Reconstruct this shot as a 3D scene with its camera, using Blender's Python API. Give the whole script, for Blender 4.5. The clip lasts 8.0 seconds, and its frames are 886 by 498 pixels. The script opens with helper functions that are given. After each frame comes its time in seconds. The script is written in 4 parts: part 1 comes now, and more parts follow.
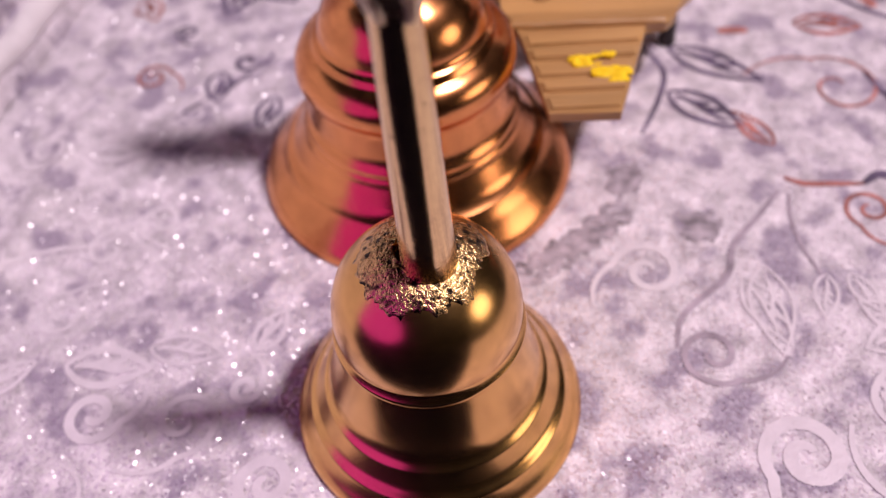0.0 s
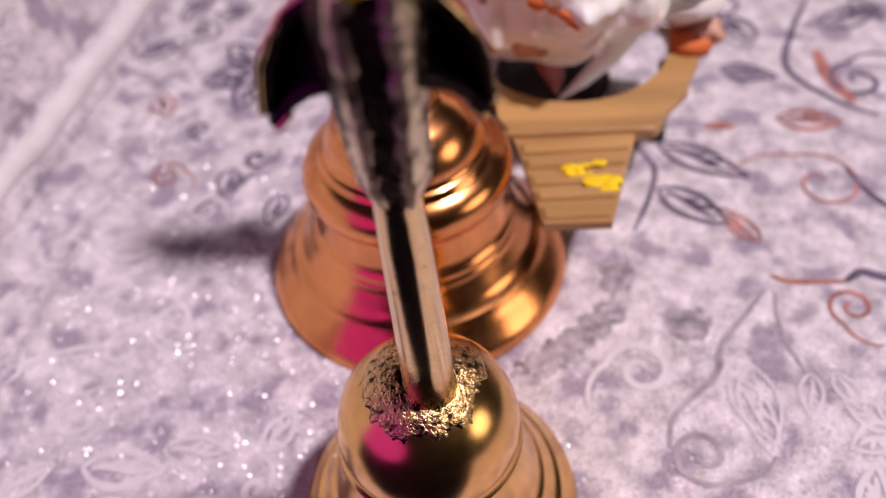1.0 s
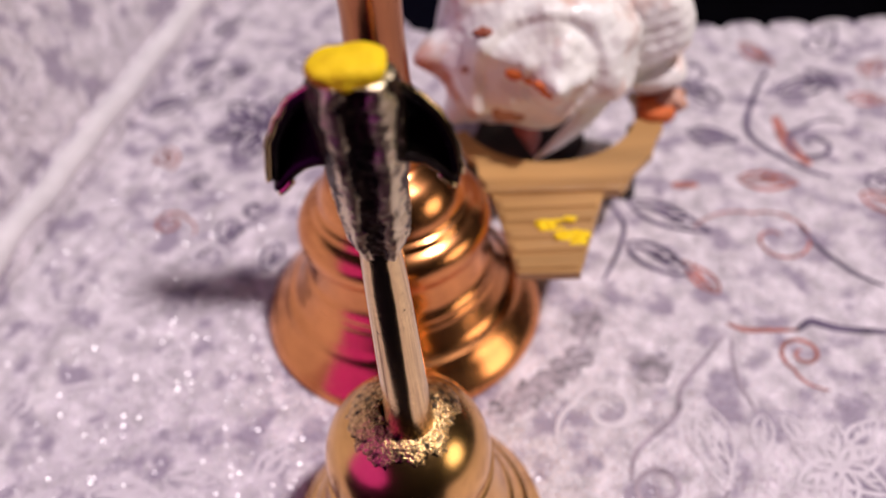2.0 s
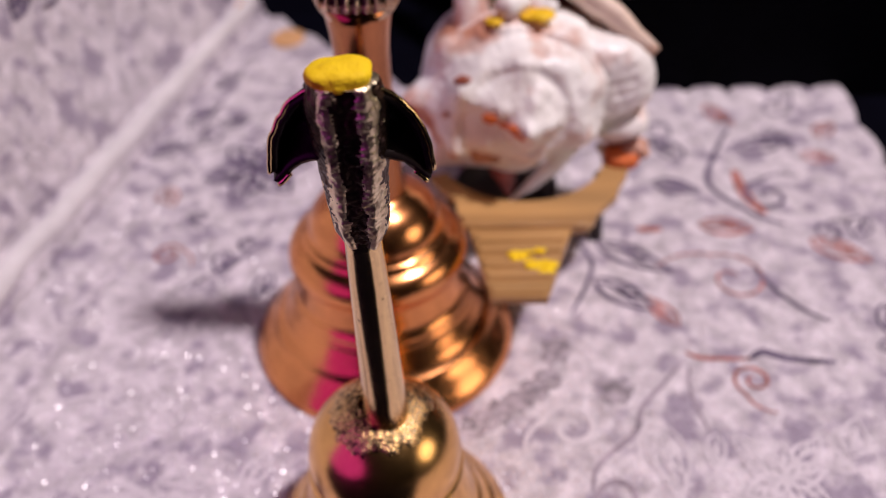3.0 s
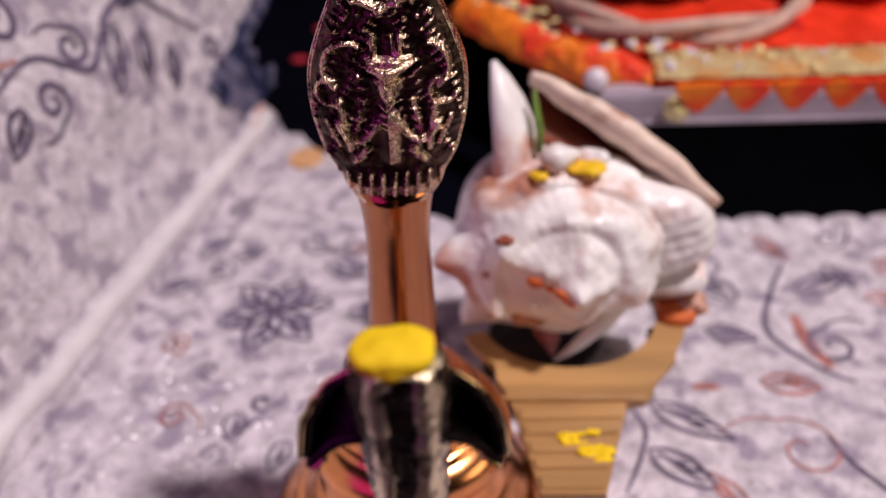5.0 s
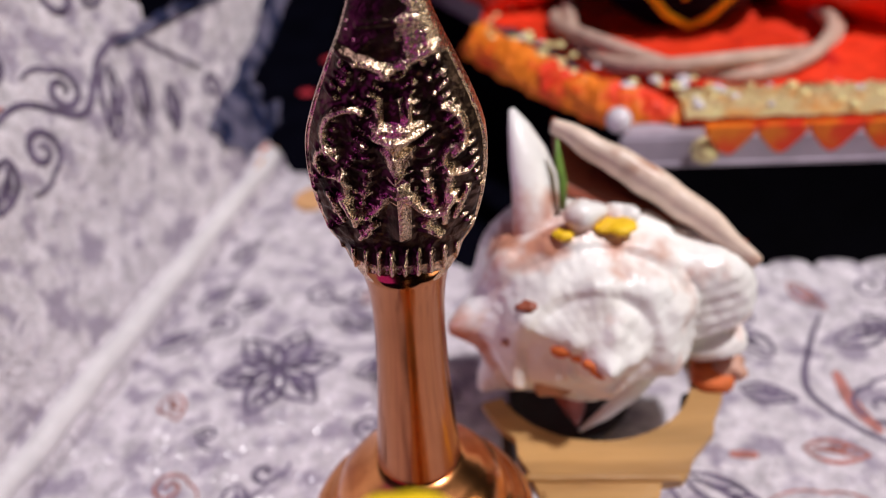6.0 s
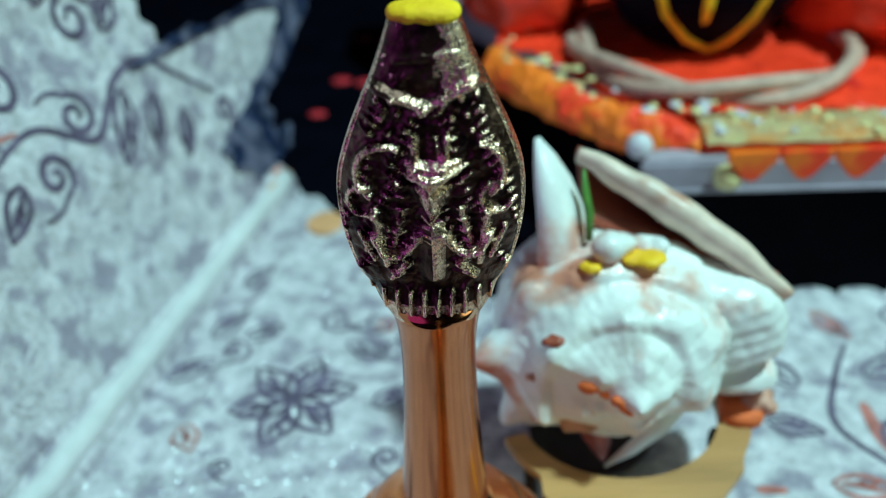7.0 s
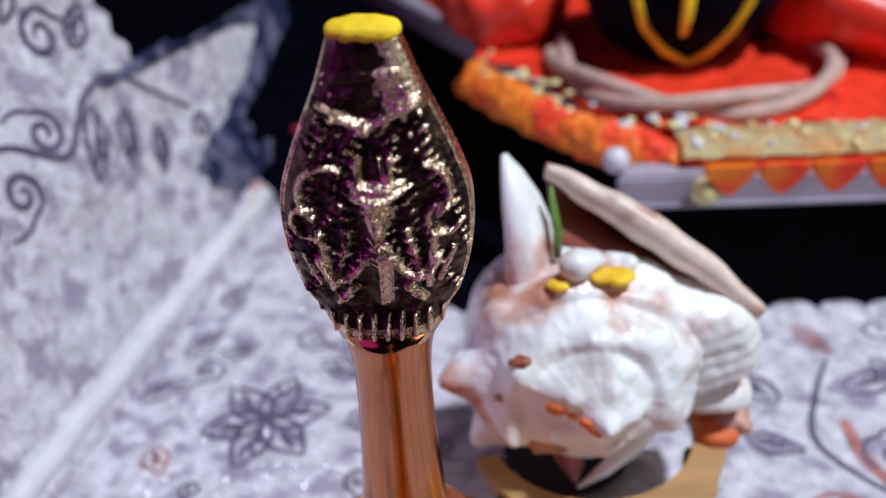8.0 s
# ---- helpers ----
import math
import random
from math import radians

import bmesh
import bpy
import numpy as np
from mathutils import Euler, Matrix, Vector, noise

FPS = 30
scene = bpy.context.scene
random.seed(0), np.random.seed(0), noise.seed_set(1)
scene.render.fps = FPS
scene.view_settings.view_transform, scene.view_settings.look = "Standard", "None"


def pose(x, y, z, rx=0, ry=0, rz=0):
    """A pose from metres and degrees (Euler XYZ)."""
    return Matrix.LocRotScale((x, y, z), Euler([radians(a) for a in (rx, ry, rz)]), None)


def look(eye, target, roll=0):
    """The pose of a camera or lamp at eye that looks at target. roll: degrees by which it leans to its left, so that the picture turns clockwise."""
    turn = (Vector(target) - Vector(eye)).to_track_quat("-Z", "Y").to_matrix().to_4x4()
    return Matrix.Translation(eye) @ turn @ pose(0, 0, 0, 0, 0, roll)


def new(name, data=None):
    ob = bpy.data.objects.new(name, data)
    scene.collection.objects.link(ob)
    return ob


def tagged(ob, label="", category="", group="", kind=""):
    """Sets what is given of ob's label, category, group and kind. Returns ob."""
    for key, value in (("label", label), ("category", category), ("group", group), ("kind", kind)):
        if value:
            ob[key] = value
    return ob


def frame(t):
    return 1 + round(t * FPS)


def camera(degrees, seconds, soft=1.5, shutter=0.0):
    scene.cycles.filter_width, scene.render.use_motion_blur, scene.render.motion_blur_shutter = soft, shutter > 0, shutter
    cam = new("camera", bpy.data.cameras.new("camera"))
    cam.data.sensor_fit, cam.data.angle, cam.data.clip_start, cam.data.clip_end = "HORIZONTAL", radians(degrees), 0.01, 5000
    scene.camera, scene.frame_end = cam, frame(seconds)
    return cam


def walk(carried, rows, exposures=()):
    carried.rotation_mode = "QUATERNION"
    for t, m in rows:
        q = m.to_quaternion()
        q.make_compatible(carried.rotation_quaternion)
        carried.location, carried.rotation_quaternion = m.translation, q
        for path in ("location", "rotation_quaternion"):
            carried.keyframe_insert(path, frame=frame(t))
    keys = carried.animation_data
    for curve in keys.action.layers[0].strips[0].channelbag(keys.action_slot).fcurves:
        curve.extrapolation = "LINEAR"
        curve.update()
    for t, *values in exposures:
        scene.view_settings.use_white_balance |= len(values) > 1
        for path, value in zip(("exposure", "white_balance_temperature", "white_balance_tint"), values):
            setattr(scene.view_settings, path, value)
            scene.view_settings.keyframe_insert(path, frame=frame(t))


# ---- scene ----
cam = camera(54.40, 8.0, soft=0.8)
PATH = [
    (0, (0.01541, -0.15015, 0.15593), (-0.02992, 0.47244, -0.62531), -5.77),
    (0.5, (0.01850, -0.15000, 0.16783), (-0.02519, 0.48917, -0.60000), -5.87),
    (1, (0.01705, -0.14456, 0.17245), (-0.02953, 0.51200, -0.58039), -6.09),
    (1.5, (0.01809, -0.14603, 0.17988), (-0.02409, 0.52510, -0.56027), -5.53),
    (3, (0.02226, -0.17893, 0.18965), (0.00601, 0.57714, -0.46464), -2.17),
    (3.5, (0.02086, -0.17783, 0.18932), (0.00861, 0.59497, -0.44522), -1.76),
    (4, (0.01785, -0.17539, 0.19107), (0.00633, 0.60802, -0.43033), -1.85),
    (4.5, (0.01262, -0.16180, 0.19576), (-0.00559, 0.63572, -0.40725), -2.18),
    (5, (0.01458, -0.14169, 0.19434), (-0.00968, 0.66447, -0.39687), -2.51),
    (6.5, (0.01115, -0.11620, 0.19246), (-0.02815, 0.70735, -0.37342), -3.58),
    (7, (0.00837, -0.11398, 0.19319), (-0.03011, 0.71449, -0.36553), -3.33),
    (7.5, (0.00977, -0.11236, 0.19299), (-0.02710, 0.71938, -0.36096), -3.56),
    (8, (0.01585, -0.11003, 0.19215), (-0.02033, 0.72594, -0.35543), -3.59),
]
EXPOSURES = [
    (0.0, 0.0, 6850, 27), (1.0, 0.02, 6850, 20), (1.6, 0.06, 6800, 14), (3.5, -0.12, 6900, 21), (4.5, -0.1, 7000, 22), (5.0, -0.07, 6900, 18),
    (6.5, 0.12, 5900, -20), (7.0, 0.08, 4600, -51), (7.5, 0.0, 3850, -44), (8.0, 0.12, 5450, -3),
]
walk(cam, [(t, look(eye, target, roll)) for t, eye, target, roll in PATH], EXPOSURES)
cam.data.dof.use_dof = True
cam.data.dof.focus_distance = 0.138
cam.data.dof.aperture_fstop = 12.0

# ---- light ----
world = bpy.data.worlds.new("room_air")
world.use_nodes = True
world.node_tree.nodes["Background"].inputs[0].default_value = (0.52, 0.36, 0.8, 1)
world.node_tree.nodes["Background"].inputs[1].default_value = 0.05
scene.world = world


def area_lamp(name, eye, target, size_x, size_y, watts, colour):
    data = bpy.data.lights.new(name, "AREA")
    data.shape, data.size, data.size_y, data.energy, data.color = "ELLIPSE", size_x, size_y, watts, colour
    ob = new(name, data)
    ob.matrix_world = look(eye, target)
    return ob


area_lamp("room_lamp", (0.67, -0.13, 1.5), (0.0, 0.0, 0.0), 0.13, 0.13, 25.0, (1.0, 0.92, 0.97))
area_lamp("doorway_light", (1.02, -0.33, 0.36), (0.0, 0.0, 0.05), 0.5, 0.45, 1.7, (1.0, 0.88, 0.72))
area_lamp("coloured_strip_light", (-0.37, -0.25, 0.19), (0.0, -0.04, 0.03), 0.62, 0.36, 0.42, (0.78, 0.07, 0.90))


# ---- materials ----
def material(name, base, rough=0.5, metal=0.0, vary=0.15, scale=120.0, bump=0.0, bump_scale=600.0, second=None, second_at=0.55, coat=0.0):
    """A surface with colour variation at two sizes, uneven gloss and fine relief. Scales are per metre."""
    m = bpy.data.materials.new(name)
    m.use_nodes = True
    nt = m.node_tree
    bsdf = nt.nodes["Principled BSDF"]
    co = nt.nodes.new("ShaderNodeTexCoord")
    big = nt.nodes.new("ShaderNodeTexNoise")
    big.inputs["Scale"].default_value, big.inputs["Detail"].default_value = scale, 6
    fine = nt.nodes.new("ShaderNodeTexNoise")
    fine.inputs["Scale"].default_value, fine.inputs["Detail"].default_value = bump_scale, 4
    for n in (big, fine):
        nt.links.new(co.outputs["Object"], n.inputs["Vector"])
    ramp = nt.nodes.new("ShaderNodeValToRGB")
    ramp.color_ramp.elements[0].position, ramp.color_ramp.elements[1].position = 0.3, 0.7
    ramp.color_ramp.elements[0].color = (*[c * (1 - vary) for c in base], 1)
    ramp.color_ramp.elements[1].color = (*[min(1, c * (1 + vary)) for c in base], 1)
    nt.links.new(big.outputs["Fac"], ramp.inputs["Fac"])
    colour = ramp.outputs["Color"]
    if second:
        spots = nt.nodes.new("ShaderNodeTexNoise")
        spots.inputs["Scale"].default_value, spots.inputs["Detail"].default_value = scale * 0.6, 8
        shift = nt.nodes.new("ShaderNodeVectorMath")
        shift.inputs[1].default_value = (3.1, 1.7, 0.4)
        nt.links.new(co.outputs["Object"], shift.inputs[0])
        nt.links.new(shift.outputs[0], spots.inputs["Vector"])
        cut = nt.nodes.new("ShaderNodeMapRange")
        cut.inputs["From Min"].default_value, cut.inputs["From Max"].default_value = second_at, second_at + 0.12
        nt.links.new(spots.outputs["Fac"], cut.inputs["Value"])
        mix = nt.nodes.new("ShaderNodeMix")
        mix.data_type = "RGBA"
        mix.inputs["B"].default_value = (*second, 1)
        nt.links.new(cut.outputs[0], mix.inputs["Factor"])
        nt.links.new(colour, mix.inputs["A"])
        colour = mix.outputs["Result"]
    nt.links.new(colour, bsdf.inputs["Base Color"])
    gloss = nt.nodes.new("ShaderNodeMapRange")
    gloss.inputs["To Min"].default_value, gloss.inputs["To Max"].default_value = max(0.03, rough - 0.07), min(1, rough + 0.09)
    nt.links.new(fine.outputs["Fac"], gloss.inputs["Value"])
    nt.links.new(gloss.outputs[0], bsdf.inputs["Roughness"])
    bsdf.inputs["Metallic"].default_value = metal
    bsdf.inputs["Coat Weight"].default_value = coat
    if bump:
        b = nt.nodes.new("ShaderNodeBump")
        b.inputs["Strength"].default_value, b.inputs["Distance"].default_value = bump, 0.0006
        nt.links.new(fine.outputs["Fac"], b.inputs["Height"])
        nt.links.new(b.outputs["Normal"], bsdf.inputs["Normal"])
    return m


def glitter_cloth(name, base, vary=0.2, blotch=(0.38, 0.33, 0.415)):
    """Satin foil-flecked cloth: each fleck has a turn of its own."""
    m = material(name, base, 0.45, 0.0, vary, 170.0, 0.0, 500.0, blotch, 0.50)
    nt = m.node_tree
    bsdf = nt.nodes["Principled BSDF"]
    co = nt.nodes.new("ShaderNodeTexCoord")
    cells = nt.nodes.new("ShaderNodeTexVoronoi")
    cells.inputs["Scale"].default_value = 1700.0
    nt.links.new(co.outputs["Object"], cells.inputs["Vector"])
    centre = nt.nodes.new("ShaderNodeVectorMath")
    centre.operation = "SUBTRACT"
    centre.inputs[1].default_value = (0.5, 0.5, 0.5)
    nt.links.new(cells.outputs["Color"], centre.inputs[0])
    size = nt.nodes.new("ShaderNodeVectorMath")
    size.operation = "SCALE"
    size.inputs["Scale"].default_value = 0.9
    nt.links.new(centre.outputs[0], size.inputs[0])
    geo = nt.nodes.new("ShaderNodeNewGeometry")
    add = nt.nodes.new("ShaderNodeVectorMath")
    nt.links.new(geo.outputs["Normal"], add.inputs[0])
    nt.links.new(size.outputs[0], add.inputs[1])
    unit = nt.nodes.new("ShaderNodeVectorMath")
    unit.operation = "NORMALIZE"
    nt.links.new(add.outputs[0], unit.inputs[0])
    nt.links.new(unit.outputs[0], bsdf.inputs["Normal"])
    pick = nt.nodes.new("ShaderNodeSeparateColor")
    nt.links.new(cells.outputs["Color"], pick.inputs[0])
    fleck = nt.nodes.new("ShaderNodeMapRange")
    fleck.inputs["From Min"].default_value, fleck.inputs["From Max"].default_value = 0.74, 0.76
    nt.links.new(pick.outputs["Red"], fleck.inputs["Value"])
    gleam = nt.nodes.new("ShaderNodeMapRange")
    gleam.inputs["To Min"].default_value, gleam.inputs["To Max"].default_value = 0.4, 0.75
    nt.links.new(fleck.outputs[0], gleam.inputs["Value"])
    nt.links.new(gleam.outputs[0], bsdf.inputs["Specular IOR Level"])
    shine = nt.nodes.new("ShaderNodeMapRange")
    shine.inputs["To Min"].default_value, shine.inputs["To Max"].default_value = 0.5, 0.23
    nt.links.new(fleck.outputs[0], shine.inputs["Value"])
    nt.links.new(shine.outputs[0], bsdf.inputs["Roughness"])
    return m


BRASS_A = material("yellow_brass", (0.84, 0.48, 0.17), 0.22, 1.0, 0.1, 90, 0.0, 200, (0.55, 0.3, 0.1), 0.62)
BRASS_B = material("coppery_brass", (0.82, 0.34, 0.125), 0.21, 1.0, 0.14, 80, 0.0, 200, (0.52, 0.17, 0.06), 0.60)
POLISHED_B = material("polished_handle_brass", (0.45, 0.18, 0.08), 0.16, 1.0, 0.1, 80, 0.0, 200, (0.36, 0.14, 0.07), 0.62)
HANDLE = material("specked_brass", (0.80, 0.57, 0.28), 0.15, 1.0, 0.08, 900, 0.05, 1200, (0.05, 0.03, 0.02), 0.66)
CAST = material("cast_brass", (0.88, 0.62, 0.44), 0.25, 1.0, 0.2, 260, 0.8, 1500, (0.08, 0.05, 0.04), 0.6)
# Dark copy of the cast brass, for shaded hollows and dark reflections.
SHADED_BRASS = material("shaded_brass", (0.085, 0.052, 0.04), 0.34, 1.0, 0.5, 420, 0.6, 900, (0.03, 0.02, 0.018), 0.52)
FINIAL = material("dark_spotted_cast_brass", (0.95, 0.74, 0.50), 0.36, 1.0, 0.2, 420, 0.6, 1100, (0.1, 0.06, 0.04), 0.6)
HOLLOW_DARK = material("hollow_dark_brass", (0.022, 0.014, 0.014), 0.4, 0.6, 0.4, 260, 0.15, 900)
PITTED = material("pitted_brass", (0.84, 0.54, 0.24), 0.25, 1.0, 0.15, 1000, 0.7, 1500, (0.02, 0.013, 0.01), 0.50)
PASTE = material("turmeric_paste", (0.98, 0.66, 0.005), 0.75, 0.0, 0.08, 300, 0.4, 1500)
SHELL = material("conch_shell", (0.95, 0.91, 0.87), 0.34, 0.0, 0.12, 75, 0.3, 420, (0.62, 0.29, 0.19), 0.54, 0.2)
SHELL_IN = material("conch_inside", (0.26, 0.07, 0.04), 0.35, 0.0, 0.3, 70, 0.1, 300)
SHELL_STAIN = material("stained_shell", (0.55, 0.30, 0.21), 0.5, 0.0, 0.3, 160, 0.4, 500)
PETAL = material("marigold_petal", (1.0, 0.58, 0.01), 0.6, 0.0, 0.15, 200, 0.3, 900)
RED_STAIN = material("red_brown_stain", (0.30, 0.07, 0.06), 0.5, 0.0, 0.4, 160, 0.3, 500)
SHELL_RIM = material("conch_lip", (0.80, 0.64, 0.52), 0.38, 0.0, 0.2, 110, 0.3, 420, (0.5, 0.25, 0.16), 0.58)
WOOD = material("lacquered_wood", (0.47, 0.27, 0.10), 0.42, 0.0, 0.3, 60, 0.5, 450, (0.34, 0.18, 0.065), 0.58, 0.25)
# Near-black that holds the shade under the conch and its stand.
SHADE_DARK = material("shade_dark", (0.02, 0.012, 0.012), 0.5, 0.0, 0.3, 120, 0.2, 500)
ORANGE_STAIN = material("vermilion_stain", (0.62, 0.14, 0.03), 0.7, 0.0, 0.2, 200, 0.2, 900)
CLOTH = glitter_cloth("silver_glitter_cloth", (0.70, 0.65, 0.70), 0.28)
FOLD_GLINT = material("fold_glint_white", (0.74, 0.71, 0.73), 0.35, 0.0, 0.1, 120, 0.3, 600)
# White and plum copies of the foil print: lit and dark reflections, by place.
PRINT_LIT = material("lit_foil_print", (0.72, 0.67, 0.72), 0.4, 0.0, 0.08, 200, 0.2, 900)
PRINT_UNLIT = material("plum_unlit_print", (0.13, 0.10, 0.165), 0.42, 0.0, 0.5, 150, 0.2, 900)
NAVY = material("navy_lace", (0.012, 0.018, 0.06), 0.6, 0.0, 0.6, 160, 0.5, 500, (0.15, 0.14, 0.22), 0.46)
PRINT_MAUVE = material("mauve_print", (0.40, 0.34, 0.40), 0.42, 0.0, 0.4, 150, 0.2, 900)
SMUDGE = material("grey_smudge", (0.36, 0.32, 0.36), 0.7, 0.0, 0.5, 300, 0.3, 900)
PRINT_RED = material("rust_print", (0.42, 0.17, 0.15), 0.45, 0.0, 0.5, 150, 0.2, 900)
BLACK = material("near_black", (0.002, 0.002, 0.004), 0.6, 0.0, 0.3, 60, 0.1, 400)
DARK_TABLE = material("dark_tabletop", (0.002, 0.002, 0.005), 0.6, 0.0, 0.3, 40, 0.1, 300)
WALL = material("dim_wall", (0.012, 0.011, 0.012), 0.85, 0.0, 0.12, 3, 0.1, 40)
BOARD = material("lilac_board", (0.42, 0.37, 0.44), 0.5, 0.0, 0.15, 80, 0.1, 300)
RED = material("red_satin", (0.95, 0.045, 0.015), 0.36, 0.0, 0.3, 90, 0.3, 500, (0.5, 0.012, 0.01), 0.6)
ORANGE = material("orange_felt", (1.0, 0.22, 0.012), 0.6, 0.0, 0.2, 120, 0.4, 900, (0.9, 0.05, 0.012), 0.50)
GOLD = material("gold_lace", (1.0, 0.76, 0.36), 0.35, 0.1, 0.25, 300, 0.8, 700)
GOLD_LACE = glitter_cloth("gold_glitter_lace", (1.0, 0.78, 0.42), 0.15, (1.0, 0.58, 0.2))
STONE = material("black_stone", (0.004, 0.004, 0.01), 0.3, 0.0, 0.3, 60, 0.05, 300)
BEIGE = material("beige_cord", (0.56, 0.38, 0.30), 0.6, 0.0, 0.2, 150, 0.5, 900)
PEARL = material("pearl", (0.75, 0.7, 0.75), 0.2, 0.0, 0.05, 100, 0.0, 300, None, 0.5, 0.6)
GREEN = material("green_stalk", (0.12, 0.22, 0.03), 0.5, 0.0, 0.3, 200, 0.1, 900)
RED_PETAL = material("red_petal", (0.5, 0.02, 0.04), 0.6, 0.0, 0.3, 200, 0.2, 900)


# the grain of the stand runs across its tongue
stretch = WOOD.node_tree.nodes.new("ShaderNodeMapping")
stretch.inputs["Scale"].default_value = (0.22, 1.6, 1.0)
feed = WOOD.node_tree.nodes["Texture Coordinate"].outputs["Object"]
for link in list(feed.links):
    WOOD.node_tree.links.new(stretch.outputs[0], link.to_socket)
WOOD.node_tree.links.new(feed, stretch.inputs["Vector"])
STAINED_FOLD = material("saffron_stained_satin", (0.75, 0.42, 0.2), 0.4, 0.0, 0.25, 120, 0.3, 600)
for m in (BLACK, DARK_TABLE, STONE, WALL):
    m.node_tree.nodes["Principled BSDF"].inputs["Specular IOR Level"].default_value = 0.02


# ---- building helpers, all in millimetres ----
def part(name, bm, mat, parent, label="", kind="", smooth=True):
    bmesh.ops.recalc_face_normals(bm, faces=bm.faces)
    bm.transform(Matrix.Scale(0.001, 4))
    me = bpy.data.meshes.new(name)
    bm.to_mesh(me)
    bm.free()
    me.materials.append(mat)
    me.polygons.foreach_set("use_smooth", [smooth] * len(me.polygons))
    ob = new(name, me)
    if parent is not None:
        ob.parent = parent
    return tagged(ob, label, kind=kind)


def thing(name, label, category, place, group="", turn=(0, 0, 0)):
    ob = new(name)
    ob.empty_display_size = 0.01
    ob.matrix_world = pose(place[0] / 1000, place[1] / 1000, place[2] / 1000, *turn)
    return tagged(ob, label, category, group)


def lathe(profile, seg=112, lean=None):
    """A closed profile of (radius, height) turned round the z axis; lean(z) gives the shift of the axis."""
    bm = bmesh.new()
    rings = []
    for r, z in profile:
        ox, oy = lean(z) if lean else (0, 0)
        rings.append([bm.verts.new((ox + r * math.cos(2 * math.pi * k / seg), oy + r * math.sin(2 * math.pi * k / seg), z)) for k in range(seg)])
    for a, b in zip(rings, rings[1:]):
        for k in range(seg):
            bm.faces.new((a[k], a[(k + 1) % seg], b[(k + 1) % seg], b[k]))
    bm.faces.new(rings[0])
    bm.faces.new(rings[-1])
    return bm


def bell_shell(profile, wall=2.2):
    """The outer profile from rim to crown, and the hollow inside."""
    inner = [(max(r - wall, 1.0), max(z - wall * 0.6, 0.6)) for r, z in profile if z < profile[-1][1] - 3]
    return lathe(inner[::-1] + profile)


def tube(points, radii, seg=10, bm=None, flat=1.0):
    bm = bm or bmesh.new()
    pts = [Vector(p) for p in points]
    if not isinstance(radii, (list, tuple)):
        radii = [radii] * len(pts)
    rings = []
    side = None
    for i, p in enumerate(pts):
        d = (pts[min(i + 1, len(pts) - 1)] - pts[max(i - 1, 0)]).normalized()
        if side is None:
            side = d.orthogonal().normalized()
        side = (side - d * side.dot(d)).normalized()
        up = d.cross(side)
        rings.append([bm.verts.new(p + radii[i] * (side * math.cos(2 * math.pi * k / seg) + up * flat * math.sin(2 * math.pi * k / seg))) for k in range(seg)])
    for a, b in zip(rings, rings[1:]):
        for k in range(seg):
            bm.faces.new((a[k], a[(k + 1) % seg], b[(k + 1) % seg], b[k]))
    bm.faces.new(rings[0])
    bm.faces.new(rings[-1])
    return bm


def blob(centre, radii, rough=0.0, size=3.0, sub=4, power=2.0, bm=None):
    """A lumpy rounded form."""
    made = bmesh.new()
    bmesh.ops.create_icosphere(made, subdivisions=sub, radius=1.0)
    for v in made.verts:
        n = v.co.normalized()
        if power != 2.0:
            n = n / (abs(n.x) ** power + abs(n.y) ** power + abs(n.z) ** power) ** (1 / power)
        p = Vector((n.x * radii[0], n.y * radii[1], n.z * radii[2])) + Vector(centre)
        v.co = p + v.normal * rough * noise.noise(p / size)
    if bm is None:
        return made
    me = bpy.data.meshes.new("lump")
    made.to_mesh(me)
    made.free()
    bm.from_mesh(me)
    bpy.data.meshes.remove(me)
    return bm


def slab(outline, low, high, bm=None, bevel=0.0):
    """A flat outline with a thickness."""
    bm = bm or bmesh.new()
    base = [bm.verts.new((x, y, low)) for x, y in outline]
    top = [bm.verts.new((x, y, high)) for x, y in outline]
    n = len(outline)
    bm.faces.new(base)
    bm.faces.new(top)
    for k in range(n):
        bm.faces.new((base[k], base[(k + 1) % n], top[(k + 1) % n], top[k]))
    bm.normal_update()
    if bevel:
        bmesh.ops.bevel(bm, geom=list(bm.edges), offset=bevel, segments=2, affect="EDGES")
    return bm


def box(x0, x1, y0, y1, z0, z1, bevel=0.0):
    return slab([(x0, y0), (x1, y0), (x1, y1), (x0, y1)], z0, z1, bevel=bevel)


def smooth_step(a, b, x):
    t = min(1.0, max(0.0, (x - a) / (b - a)))
    return t * t * (3 - 2 * t)


def along(table, x):
    """Smooth reading of a short table of (x, value)."""
    if x <= table[0][0]:
        return table[0][1]
    for k in range(len(table) - 1):
        (x0, v0), (x1, v1) = table[k], table[k + 1]
        if x <= x1:
            xa, va = table[max(k - 1, 0)]
            xb, vb = table[min(k + 2, len(table) - 1)]
            h, t = x1 - x0, (x - x0) / (x1 - x0)
            m0, m1 = (v1 - va) / (x1 - xa) * h, (vb - v0) / (xb - x0) * h
            return (2 * t ** 3 - 3 * t * t + 1) * v0 + (t ** 3 - 2 * t * t + t) * m0 + (3 * t * t - 2 * t ** 3) * v1 + (t ** 3 - t * t) * m1
    return table[-1][1]


